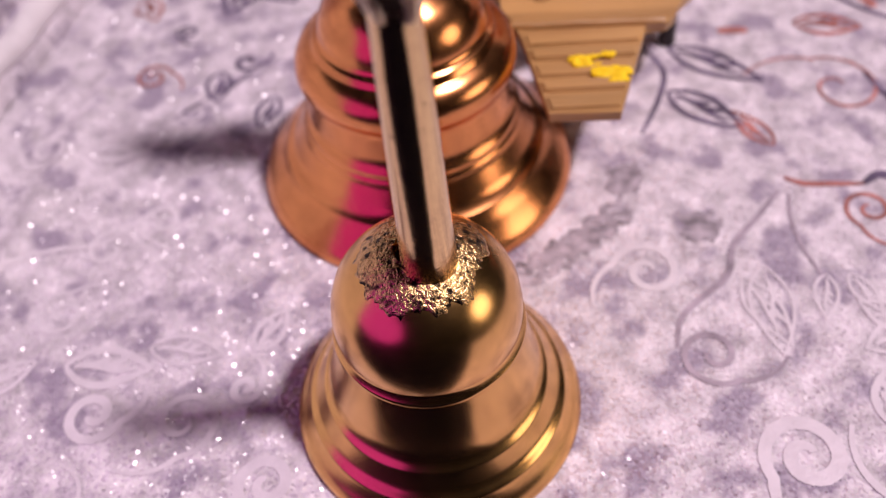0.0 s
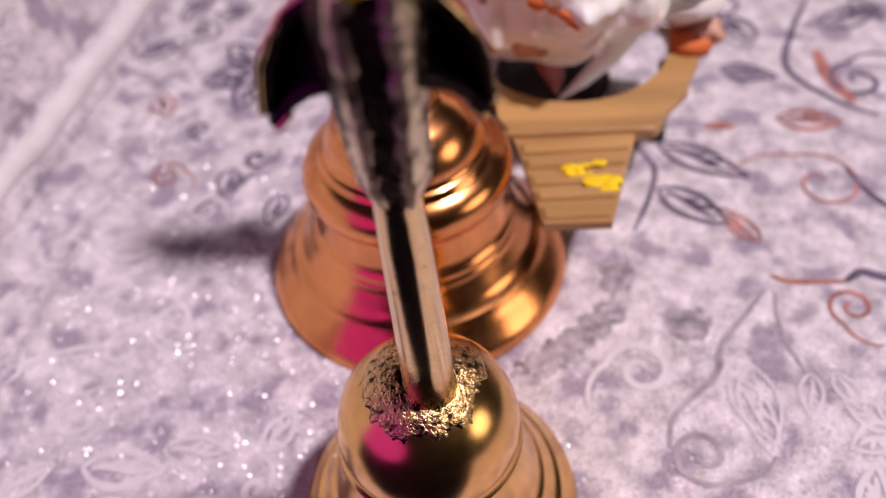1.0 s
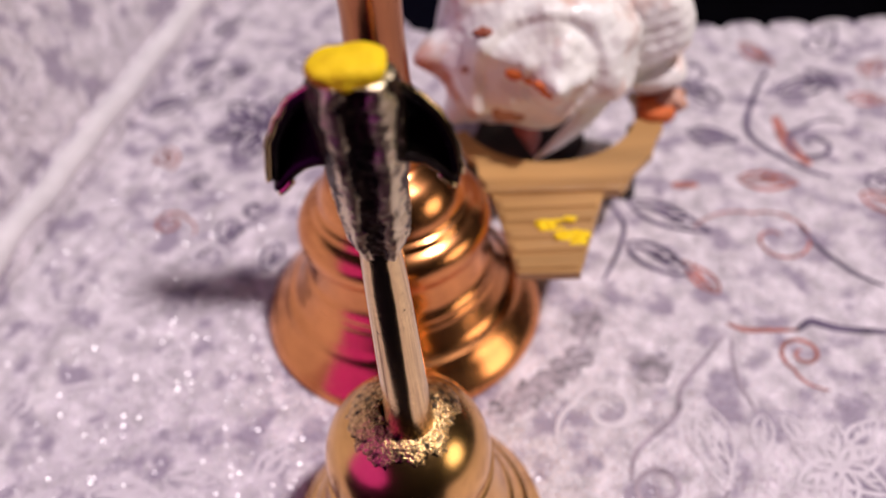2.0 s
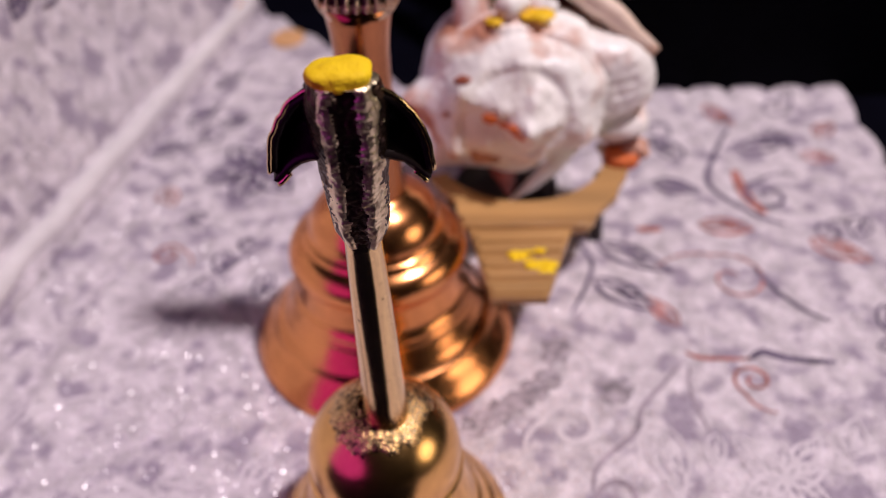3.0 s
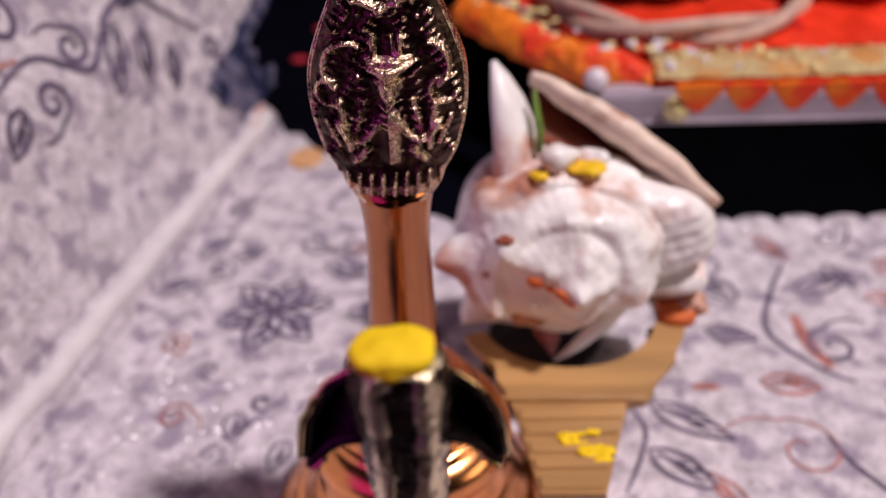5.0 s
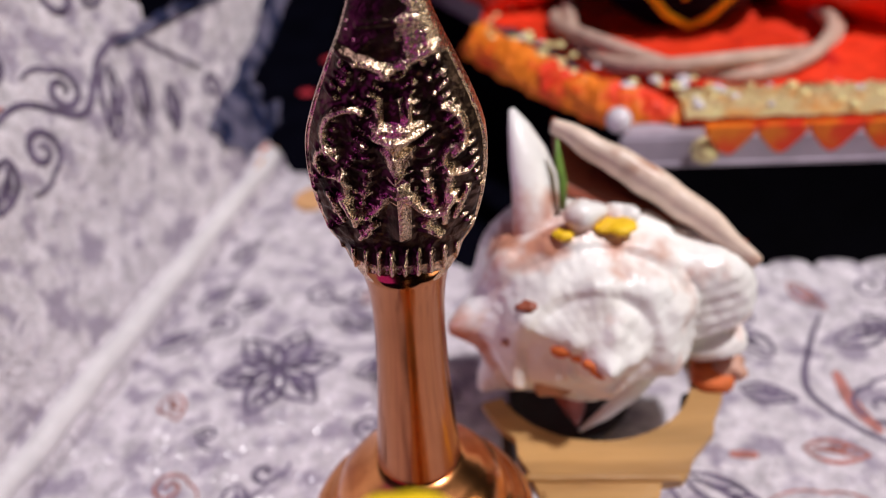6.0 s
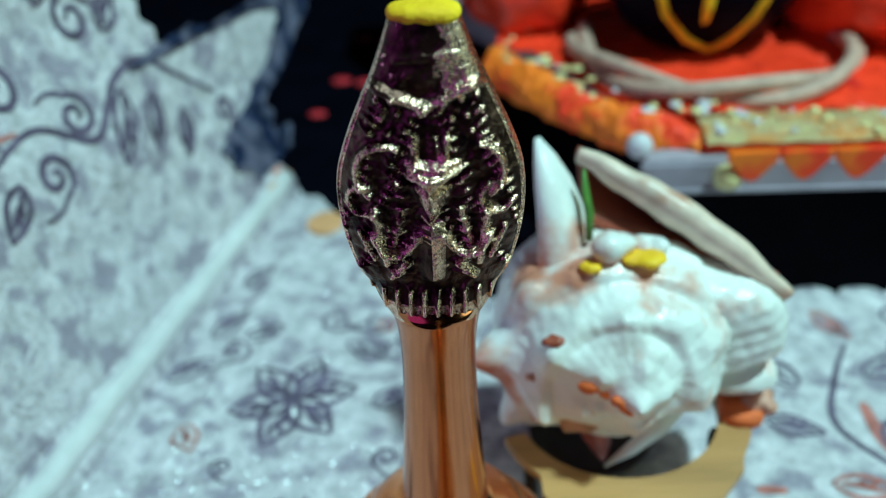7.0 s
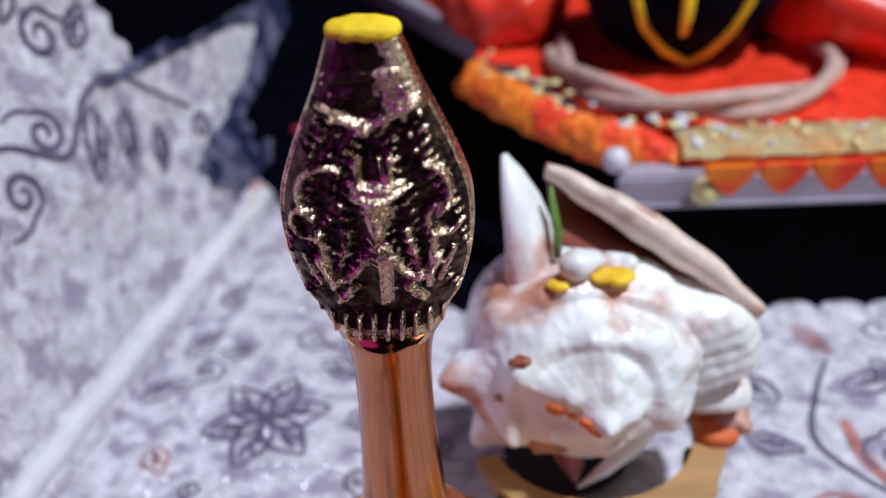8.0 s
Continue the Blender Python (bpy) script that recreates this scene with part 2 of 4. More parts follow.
# ---- the room and the table ----
def room():
    for name, b in (("floor", (-1600, 1600, -1600, 1600, -800, -760)), ("ceiling", (-1600, 1600, -1600, 1600, 1700, 1740)),
                    ("wall_north", (-1600, 1600, 1600, 1640, -760, 1700)), ("wall_south", (-1600, 1600, -1640, -1600, -760, 1700)),
                    ("wall_east", (1600, 1640, -1600, 1600, -760, 1700)), ("wall_west", (-1640, -1600, -1600, 1600, -760, 1700))):
        tagged(part(name, box(*b), WALL, None, smooth=False), "plain dim painted surface of the dark room", name.split("_")[0], kind="structure")


room()
tagged(part("table", box(-700, 800, -700, 900, -40, -3, 3), DARK_TABLE, None, smooth=False), "dark black tabletop under the silver cloth", "table", kind="structure")

# ---- the cloth ----
RIDGE_0, RIDGE_1 = Vector((-122, 23, 0)), Vector((-77, 220, 0))
RIDGE_D = (RIDGE_1 - RIDGE_0).normalized()
RIDGE_L = Vector((-RIDGE_D.y, RIDGE_D.x, 0))
STEEP = radians(75)


def wave(x, y):
    """Small unevenness of the cloth that lies on the table."""
    h = 0.5 * noise.noise(Vector((x / 28, y / 28, 0.3))) + 0.25 * noise.noise(Vector((x / 9, y / 9, 4.0)))
    p = Vector((x, y, 0)) - RIDGE_0
    d = p.dot(RIDGE_L)
    second = -31 + 0.07 * p.dot(RIDGE_D)
    h += 1.7 * math.exp(-((d - second) / 3.0) ** 2)
    h += 1.8 * smooth_step(118, 132, y) * (0.5 + abs(math.sin(x * math.pi / 17.0))) if x > 12 else 0
    return 0.4 + h * smooth_step(0, 14, abs(math.hypot(x, y) - 30) + 12)


def back_edge(x):
    """How far back the flat cloth reaches, with its scalloped border."""
    y = 134 if x > 12 else 134 + (12 - x) * 1.06
    return y + 5.0 * abs(math.sin(x * math.pi / 17.0)) ** 0.7 - 1.0 + 1.2 * noise.noise(Vector((x / 6, 0, 2)))


def sheet(u, v):
    """The cloth that hangs down the step: u along the fold, v up the slope."""
    bulge = 5.0 * noise.noise(Vector((u / 60, v / 40, 7.0))) * smooth_step(4, 30, v)
    out = v * math.cos(STEEP) + bulge
    p = RIDGE_0 + RIDGE_D * u + RIDGE_L * out
    return Vector((p.x, p.y, 9 + v * math.sin(STEEP)))


def sheet_edge(v):
    return along([(-1, 205), (10, 204), (31, 190), (40, 222), (50, 258), (63, 272), (70, 236), (75, 176), (82, 165), (200, 163)], v) + 2.0 * math.sin(v * 0.55)


def flat_cloth():
    bm = bmesh.new()
    nx, ny = 170, 190
    rows = []
    for j in range(ny + 1):
        row = []
        for i in range(nx + 1):
            v = j / ny
            y_guess = -95 + 231 * v
            left = -118 + (y_guess - 23) * 0.228
            right = 181 + 2.5 * abs(math.sin(y_guess * math.pi / 17))
            x = left + (right - left) * i / nx
            # Unseen front edge, cut short for dark reflections, drawn out right for bright ones.
            front = -95 - 0.85 * max(0, x - 15)
            y = front + (back_edge(x) - front) * v
            if y > 23:
                x = max(x, -122 + (y - 23) * 0.228 + 3)
            row.append(bm.verts.new((x, y, wave(x, y))))
        rows.append(row)
    for a, b in zip(rows, rows[1:]):
        for i in range(nx):
            bm.faces.new((a[i], a[i + 1], b[i + 1], b[i]))
    return bm


def hanging_cloth():
    """The fold along the foot and the steep part above it."""
    bm = bmesh.new()
    rows = []
    vs = [-5, -4, -2.5, -1, 0, 1, 2.5, 4, 6] + [6 + 2.2 * k for k in range(1, 72)]
    nu = 170
    for v in vs:
        row = []
        for i in range(nu + 1):
            u = -132 + (sheet_edge(max(v, 0)) + 132) * i / nu
            if v < 6:
                a = math.pi * (v + 5) / 11
                mid = RIDGE_0 + RIDGE_D * u + RIDGE_L * (1.4 + 4.4 * -math.cos(a) - 3)
                lift = 10.5 * math.sin(a) if v < 0.5 else max(10.5 * math.sin(a), 9 + v * 0.9)
                p = Vector((mid.x, mid.y, 0.3 + lift + 1.2 * noise.noise(Vector((u / 18, 0, 0)))))
            else:
                p = sheet(u, v)
            row.append(bm.verts.new(p))
        rows.append(row)
    for a, b in zip(rows, rows[1:]):
        for i in range(nu):
            bm.faces.new((a[i], a[i + 1], b[i + 1], b[i]))
    return bm


tablecloth = thing("tablecloth", "silver-grey glitter cloth with foil scroll print, draped over a step", "tablecloth", (0, 0, 0))
part("flat_part", flat_cloth(), CLOTH, tablecloth, "flat silver-grey glitter cloth with scalloped border")
part("hanging_part", hanging_cloth(), CLOTH, tablecloth, "steep folded fall of the glitter cloth")
bm = bmesh.new()
rows = []
for j in range(40):
    v = 8 + 1.8 * j
    rows.append([bm.verts.new(sheet(sheet_edge(v) - 20 + k * (2.6 + 0.25 * math.sin(v * 0.5)) - 0.12 * max(0, v - 46), v) - RIDGE_L * (1.2 + 0.4 * math.sin(k * 1.3 + v))) for k in range(17)])
for a, b in zip(rows, rows[1:]):
    for k in range(16):
        bm.faces.new((a[k], a[k + 1], b[k + 1], b[k]))
part("lace_trim", bm, NAVY, tablecloth, "dark navy lace trim")
# White roll laid along the fold, its highlight given as a brighter colour.
fold_glint = [RIDGE_0 + RIDGE_D * u + RIDGE_L * -1.6 + Vector((0, 0, 9.0 + 1.2 * noise.noise(Vector((u / 18, 0, 0))))) for u in [-130 + 332 * k / 90 for k in range(91)]]
part("fold_glint", tube(fold_glint, [4.2 + 0.9 * noise.noise(Vector((k / 7, 3, 0))) for k in range(91)], 14), FOLD_GLINT, tablecloth, "bright white roll added for the highlight along the fold")
step = box(-420, -190, -100, 150, -3, 150, 3)
tagged(part("side_step", step, BLACK, None, smooth=False), "black raised step under the hanging cloth", "step", kind="structure")


# ---- the printed scrolls ----
def on_table(x, y):
    return Vector((x, y, wave(x, y) + 0.22))


def on_sheet(u, v):
    n = RIDGE_D.cross(RIDGE_L * math.cos(STEEP) + Vector((0, 0, math.sin(STEEP))))
    n = n if n.dot(RIDGE_L) < 0 else -n
    return sheet(u, v) + n * 0.5


def ribbon(lines, place, width, bm=None):
    """Printed strokes: each line is a list of flat points; the stroke thins out at its ends."""
    bm = bm or bmesh.new()
    for pts in lines:
        prev = None
        n = len(pts)
        for i, (x, y) in enumerate(pts):
            a, b = pts[max(i - 1, 0)], pts[min(i + 1, n - 1)]
            dx, dy = b[0] - a[0], b[1] - a[1]
            ln = math.hypot(dx, dy) or 1
            w = width * 0.5 * (0.35 + 0.65 * math.sin(math.pi * (i + 0.5) / n) ** 0.6)
            pair = [bm.verts.new(place(x + s * -dy / ln * w, y + s * dx / ln * w)) for s in (-1, 1)]
            if prev:
                bm.faces.new((prev[0], prev[1], pair[1], pair[0]))
            prev = pair
    return bm


def turned(line, x, y, deg):
    c, s = math.cos(radians(deg)), math.sin(radians(deg))
    return [(x + c * a - s * b, y + s * a + c * b) for a, b in line]


def spiral_lines(x, y, r, turns=1.6, start=0, way=1, tail=1.2):
    line = []
    n = int(26 * turns)
    for i in range(n + 1):
        t = i / n
        a = radians(start) + way * 2 * math.pi * turns * t
        rr = r * (0.16 + 0.84 * t)
        line.append((x + rr * math.cos(a), y + rr * math.sin(a)))
    a = radians(start) + way * 2 * math.pi * turns
    for k in range(1, 8):
        b = a + way * 0.13 * k
        rr = r * (1 + 0.12 * tail * k)
        line.append((x + rr * math.cos(b), y + rr * math.sin(b)))
    return [line]


def leaf_lines(x, y, length, wide, deg):
    n = 18
    lines = [[(length * i / n, s * wide * 0.5 * math.sin(math.pi * (i / n) ** 0.8)) for i in range(n + 1)] for s in (1, -1)]
    lines.append([(length * (0.1 + 0.7 * i / n), wide * 0.06 * math.sin(6 * i / n)) for i in range(n + 1)])
    for k in (0.3, 0.48):
        lines.append([(length * (k + 0.2 * i / 6), wide * 0.26 * i / 6) for i in range(7)])
    return [turned(ln, x, y, deg) for ln in lines]


def flower_lines(x, y, r, petals=6, deg=0):
    lines = []
    for k in range(petals):
        lines += [turned(ln, x, y, 0) for ln in leaf_lines(x * 0, y * 0, r, r * 0.55, deg + 360 * k / petals)]
    lines.append([(x + r * 0.12 * math.cos(a / 8 * math.pi), y + r * 0.12 * math.sin(a / 8 * math.pi)) for a in range(17)])
    return lines


def sprig_lines(points):
    """A curved stem through a few points."""
    line = []
    p = [Vector((*q, 0)) for q in points]
    for i in range(len(p) - 1):
        a, b, c, d = p[max(i - 1, 0)], p[i], p[i + 1], p[min(i + 2, len(p) - 1)]
        for k in range(10):
            t = k / 10
            q = 0.5 * ((2 * b) + (c - a) * t + (2 * a - 5 * b + 4 * c - d) * t * t + (3 * b - a - 3 * c + d) * t ** 3)
            line.append((q.x, q.y))
    line.append(points[-1])
    return [line]


def motif(name, lines, mat, place=on_table, width=1.6):
    part(name, ribbon(lines, place, width), mat, tablecloth, smooth=True)


# dark and rust sprays beside and behind the conch
for x, y, ln, wd, dg, mt in ((69, 41, 27, 9, -34, PRINT_UNLIT), (66, 23, 22, 9, -41, PRINT_UNLIT), (94, 74, 17, 8, -20, PRINT_UNLIT), (130, 93, 21, 9, 17, PRINT_UNLIT),
                             (105, 49, 18, 8, -10, PRINT_RED), (108, 88, 18, 9, 120, PRINT_UNLIT), (92, 90, 17, 8, 155, PRINT_UNLIT), (140, 40, 20, 9, -35, PRINT_RED)):
    motif("leaf_print", leaf_lines(x, y, ln, wd, dg), mt)
motif("spiral_print", spiral_lines(133, 64, 9, 1.3, 200, -1), PRINT_UNLIT, width=1.7)
motif("spiral_print", spiral_lines(110, 22, 12, 1.2, 40, 1), PRINT_RED, width=1.0)
motif("stem_print", sprig_lines([(130, 108), (121, 92), (114, 72), (124, 55), (134, 48)]), PRINT_UNLIT, width=2.0)
motif("stem_print", sprig_lines([(60, 46), (66, 32), (63, 20), (57, 8)]), PRINT_UNLIT, width=1.4)
motif("stem_print", sprig_lines([(125, 80), (125, 66), (129, 54)]), PRINT_RED, width=4.2)
motif("dash_print", sprig_lines([(84, 48), (88, 47.6), (92, 47)]), PRINT_RED, width=3.0)
motif("stem_print", sprig_lines([(118, 27), (121, 18), (127, 8), (134, 2)]), PRINT_UNLIT, width=1.4)
motif("stem_print", sprig_lines([(88, -9), (92, -11.5), (98, -12), (106, -12)]), PRINT_RED, width=1.7)
motif("stem_print", sprig_lines([(106, -12), (110, -9.5), (113, -10.5), (117, -12), (130, -14)]), PRINT_UNLIT, width=2.6)
motif("spiral_print", spiral_lines(105, -20, 6, 1.4, 90, 1), PRINT_RED, width=1.2)
# pale sprays near the small bell
motif("spiral_print", spiral_lines(75, -80, 8.5, 1.5, 30, 1), PRINT_LIT, width=3.0)
motif("spiral_print", spiral_lines(62, -57, 7.5, 1.4, 160, 1), PRINT_MAUVE, width=1.5)
motif("stem_print", sprig_lines([(86, -13), (80, -20), (72, -29), (69, -37), (62, -43), (57, -48), (55, -55)]), PRINT_MAUVE, width=1.6)
motif("stem_print", sprig_lines([(88, -14), (86.5, -22), (87, -30), (89, -38)]), PRINT_MAUVE, width=1.0)
motif("spiral_print", spiral_lines(52, -35, 8.0, 1.4, 20, 1), PRINT_LIT, width=2.0)
for x, y, ln, wd, dg in ((77, -35, 23, 9, -92), (72, -38, 19, 7, -70), (90, -38, 12, 5, -105), (95, -38, 11, 4.5, -70)):
    motif("leaf_print", leaf_lines(x, y, ln, wd, dg), PRINT_LIT, width=0.9)
motif("flower_print", flower_lines(104, -53, 12, 6, 20), PRINT_LIT, width=1.1)
for x, y, a, b, dg in ((43, -21, 9, 3, 40), (51, -7, 4, 7, 10), (29, -32, 7, 3, 30), (65, -23, 4, 6, 0), (36, -27, 6, 2.5, 20)):
    motif("dirt_smudge", [turned([(a * (-1 + 2 * k / 12), b * 0.35 * math.sin(k * 1.7)) for k in range(13)], x + random.uniform(-2, 2), y + 2.5 * r, dg) for r in (-1, 0, 1)], SMUDGE, width=2.2)
motif("leaf_print", leaf_lines(92, -74, 14, 6, 70), PRINT_LIT, width=1.6)
motif("spiral_print", spiral_lines(96, -88, 9, 1.5, 0, -1), PRINT_LIT, width=2.2)
motif("spiral_print", spiral_lines(-66, -66, 6.5, 1.4, 200, 1), PRINT_LIT, width=2.2)
motif("spiral_print", spiral_lines(-47, -68, 8.0, 1.3, 20, -1), PRINT_LIT, width=1.6)
motif("spiral_print", spiral_lines(-35, -61, 3.6, 1.4, 240, 1), PRINT_LIT, width=1.7)
motif("spiral_print", spiral_lines(-28, -82, 6.5, 1.5, 100, 1), PRINT_LIT, width=2.4)
motif("leaf_print", leaf_lines(-75, -54, 19, 9, -4), PRINT_LIT, width=2.0)
motif("leaf_print", leaf_lines(-34, -52, 12, 6, 60), PRINT_LIT, width=1.4)
motif("leaf_print", leaf_lines(-88, 11, 20, 8, 6), PRINT_LIT, width=2.0)
motif("spiral_print", spiral_lines(-98, 12, 7, 1.5, 0, -1), PRINT_LIT, width=1.6)
motif("spiral_print", spiral_lines(-62, -14, 6, 1.4, 120, 1), PRINT_LIT, width=1.4)
motif("stem_print", sprig_lines([(-104, -30), (-90, -22), (-76, -20), (-68, -14)]), PRINT_LIT, width=1.4)
# the flower and curls behind the large bell
motif("flower_print", flower_lines(-52, 88, 21, 6, 12), PRINT_UNLIT, width=1.9)
motif("spiral_print", spiral_lines(-49, 45, 4.0, 1.1, -60, 1), PRINT_UNLIT, width=1.5)
motif("stem_print", sprig_lines([(-47, 41), (-52, 35), (-59, 30), (-66, 22)]), PRINT_UNLIT, width=1.0)
for x, y, r, st, wy in ((-42, 128, 6.5, 180, 1), (-28, 126, 6, 0, -1), (-15, 118, 5, 90, 1), (-76, 112, 6, 60, -1)):
    motif("spiral_print", spiral_lines(x, y, r, 1.4, st, wy), PRINT_UNLIT, width=1.4)
for x, y, ln, dg in ((-96, 98, 18, 40), (-86, 120, 18, 55), (-80, 150, 17, 60), (-26, 84, 14, 30), (-24, 108, 16, 150)):
    motif("leaf_print", leaf_lines(x, y, ln, 8, dg), PRINT_UNLIT, width=1.4)
# the print on the hanging part
for u, v, r, st, wy in ((109, 75, 7, 270, 1), (89, 64, 7.5, 90, -1), (89, 92, 9, 0, 1), (184, 42, 6, 90, -1), (60, 95, 10, 30, 1), (130, 100, 9, 200, -1)):
    motif("spiral_print", spiral_lines(u, v, r, 1.5, st, wy), PRINT_UNLIT, on_sheet, 2.4)
for u, v, ln, dg in ((132, 74, 26, 234), (146, 67, 22, 240), (160, 54, 18, 242), (76, 68, 18, 215), (118, 108, 20, 60), (100, 112, 22, 110), (140, 92, 18, 35), (40, 88, 22, 200), (44, 110, 22, 140)):
    motif("leaf_print", leaf_lines(u, v, ln, 9, dg), PRINT_UNLIT, on_sheet, 2.3)
motif("stem_print", sprig_lines([(70, 76), (92, 78), (110, 66), (122, 72), (133, 78), (150, 78), (165, 66), (184, 50)]), PRINT_UNLIT, on_sheet, 2.7)
motif("stem_print", sprig_lines([(20, 80), (40, 92), (66, 84), (86, 80)]), PRINT_RED, on_sheet, 1.8)
for u, v, ln, dg in ((52, 30, 14, 200), (42, 18, 13, 150), (20, 40, 15, 60), (10, 20, 14, 100), (-20, 30, 16, 40), (-40, 50, 18, 120)):
    motif("leaf_print", leaf_lines(u, v, ln, 7, dg), PRINT_LIT, on_sheet, 1.5)
# scattered small prints over the rest of the cloth
random.seed(4)
taken = [(0, 0, 46), (5, -65, 36), (-52, 88, 30), (75, -80, 16), (62, -57, 16), (80, 35, 30), (115, 70, 40), (120, 20, 26), (-66, -66, 18), (-35, -65, 18), (-80, 10, 24), (105, -18, 22), (45, 50, 40)]
for _ in range(260):
    x, y = random.uniform(-105, 172), random.uniform(-98, 125)
    if x < -112 + (y - 23) * 0.228 + 14 or (y < 0 and -55 < x < 95) or any(math.hypot(x - a, y - b) < c for a, b, c in taken):
        continue
    taken.append((x, y, 15))
    # lit copy towards the front and left, unlit plum and rust elsewhere
    pale = y < -35 or (x < -40 and y < 40)
    mt = PRINT_LIT if pale else (PRINT_UNLIT if random.random() < 0.6 else PRINT_RED)
    if random.random() < 0.5:
        motif("spiral_print", spiral_lines(x, y, random.uniform(3.5, 6.5), random.uniform(1.1, 1.6), random.uniform(0, 360), random.choice((-1, 1))), mt, width=1.2)
    else:
        motif("leaf_print", leaf_lines(x, y, random.uniform(11, 17), random.uniform(5, 8), random.uniform(0, 360)), mt, width=1.1)
# vermilion smears where the cloth folds end
stain = thing("vermilion_smear", "orange vermilion powder smeared on the cloth corner", "stain", (0, 0, 0))
part("smear", tube([tuple(RIDGE_0 + RIDGE_D * u + RIDGE_L * -1.8 + Vector((0, 0, 9.8))) for u in (158, 168, 178, 188, 198, 205)], [1.2, 2.6, 3.2, 3.4, 3.4, 2.0], 12), STAINED_FOLD, stain, "saffron stain on the fold")
part("smear", blob((-78, 219, 11), (3.2, 5, 2.4), 1.2, 3.0, 3), ORANGE_STAIN, stain)
part("smear", blob((-55, 193, 1.5), (8, 9, 1.0), 1.2, 3.0, 3), STAINED_FOLD, stain)


# ---- bells ----
def solder(parent, r0, r1, z, seed):
    """A lumpy pitted collar where the handle is soldered on."""
    bm = bmesh.new()
    n, rings = 160, []
    for i in range(13):
        t = i / 12
        ring = []
        for k in range(n):
            a = 2 * math.pi * k / n
            edge = r1 * (1 + 0.2 * noise.noise(Vector((math.cos(a) * 1.6, math.sin(a) * 1.6, seed))) + 0.1 * noise.noise(Vector((math.cos(a) * 6, math.sin(a) * 6, seed))) + 0.06 * noise.noise(Vector((math.cos(a) * 15, math.sin(a) * 15, seed))))
            r = r0 + (edge - r0) * t
            h = along(z, r) + 0.6 * (1 - t) ** 0.7 + 0.3 * noise.noise(Vector((r * math.cos(a), r * math.sin(a), seed)) / 1.1) * (1 - t * 0.8)
            ring.append(bm.verts.new((r * math.cos(a), r * math.sin(a), h + 0.1 - 0.12 * t ** 3)))
        rings.append(ring)
    low = [bm.verts.new((v.co.x * 0.98, v.co.y * 0.98, v.co.z - 1.6)) for v in rings[-1]]
    rings.append(low)
    for a, b in zip(rings, rings[1:]):
        for k in range(n):
            bm.faces.new((a[k], a[(k + 1) % n], b[(k + 1) % n], b[k]))
    return part("solder_collar", bm, PITTED, parent, "rough pitted solder round the handle")


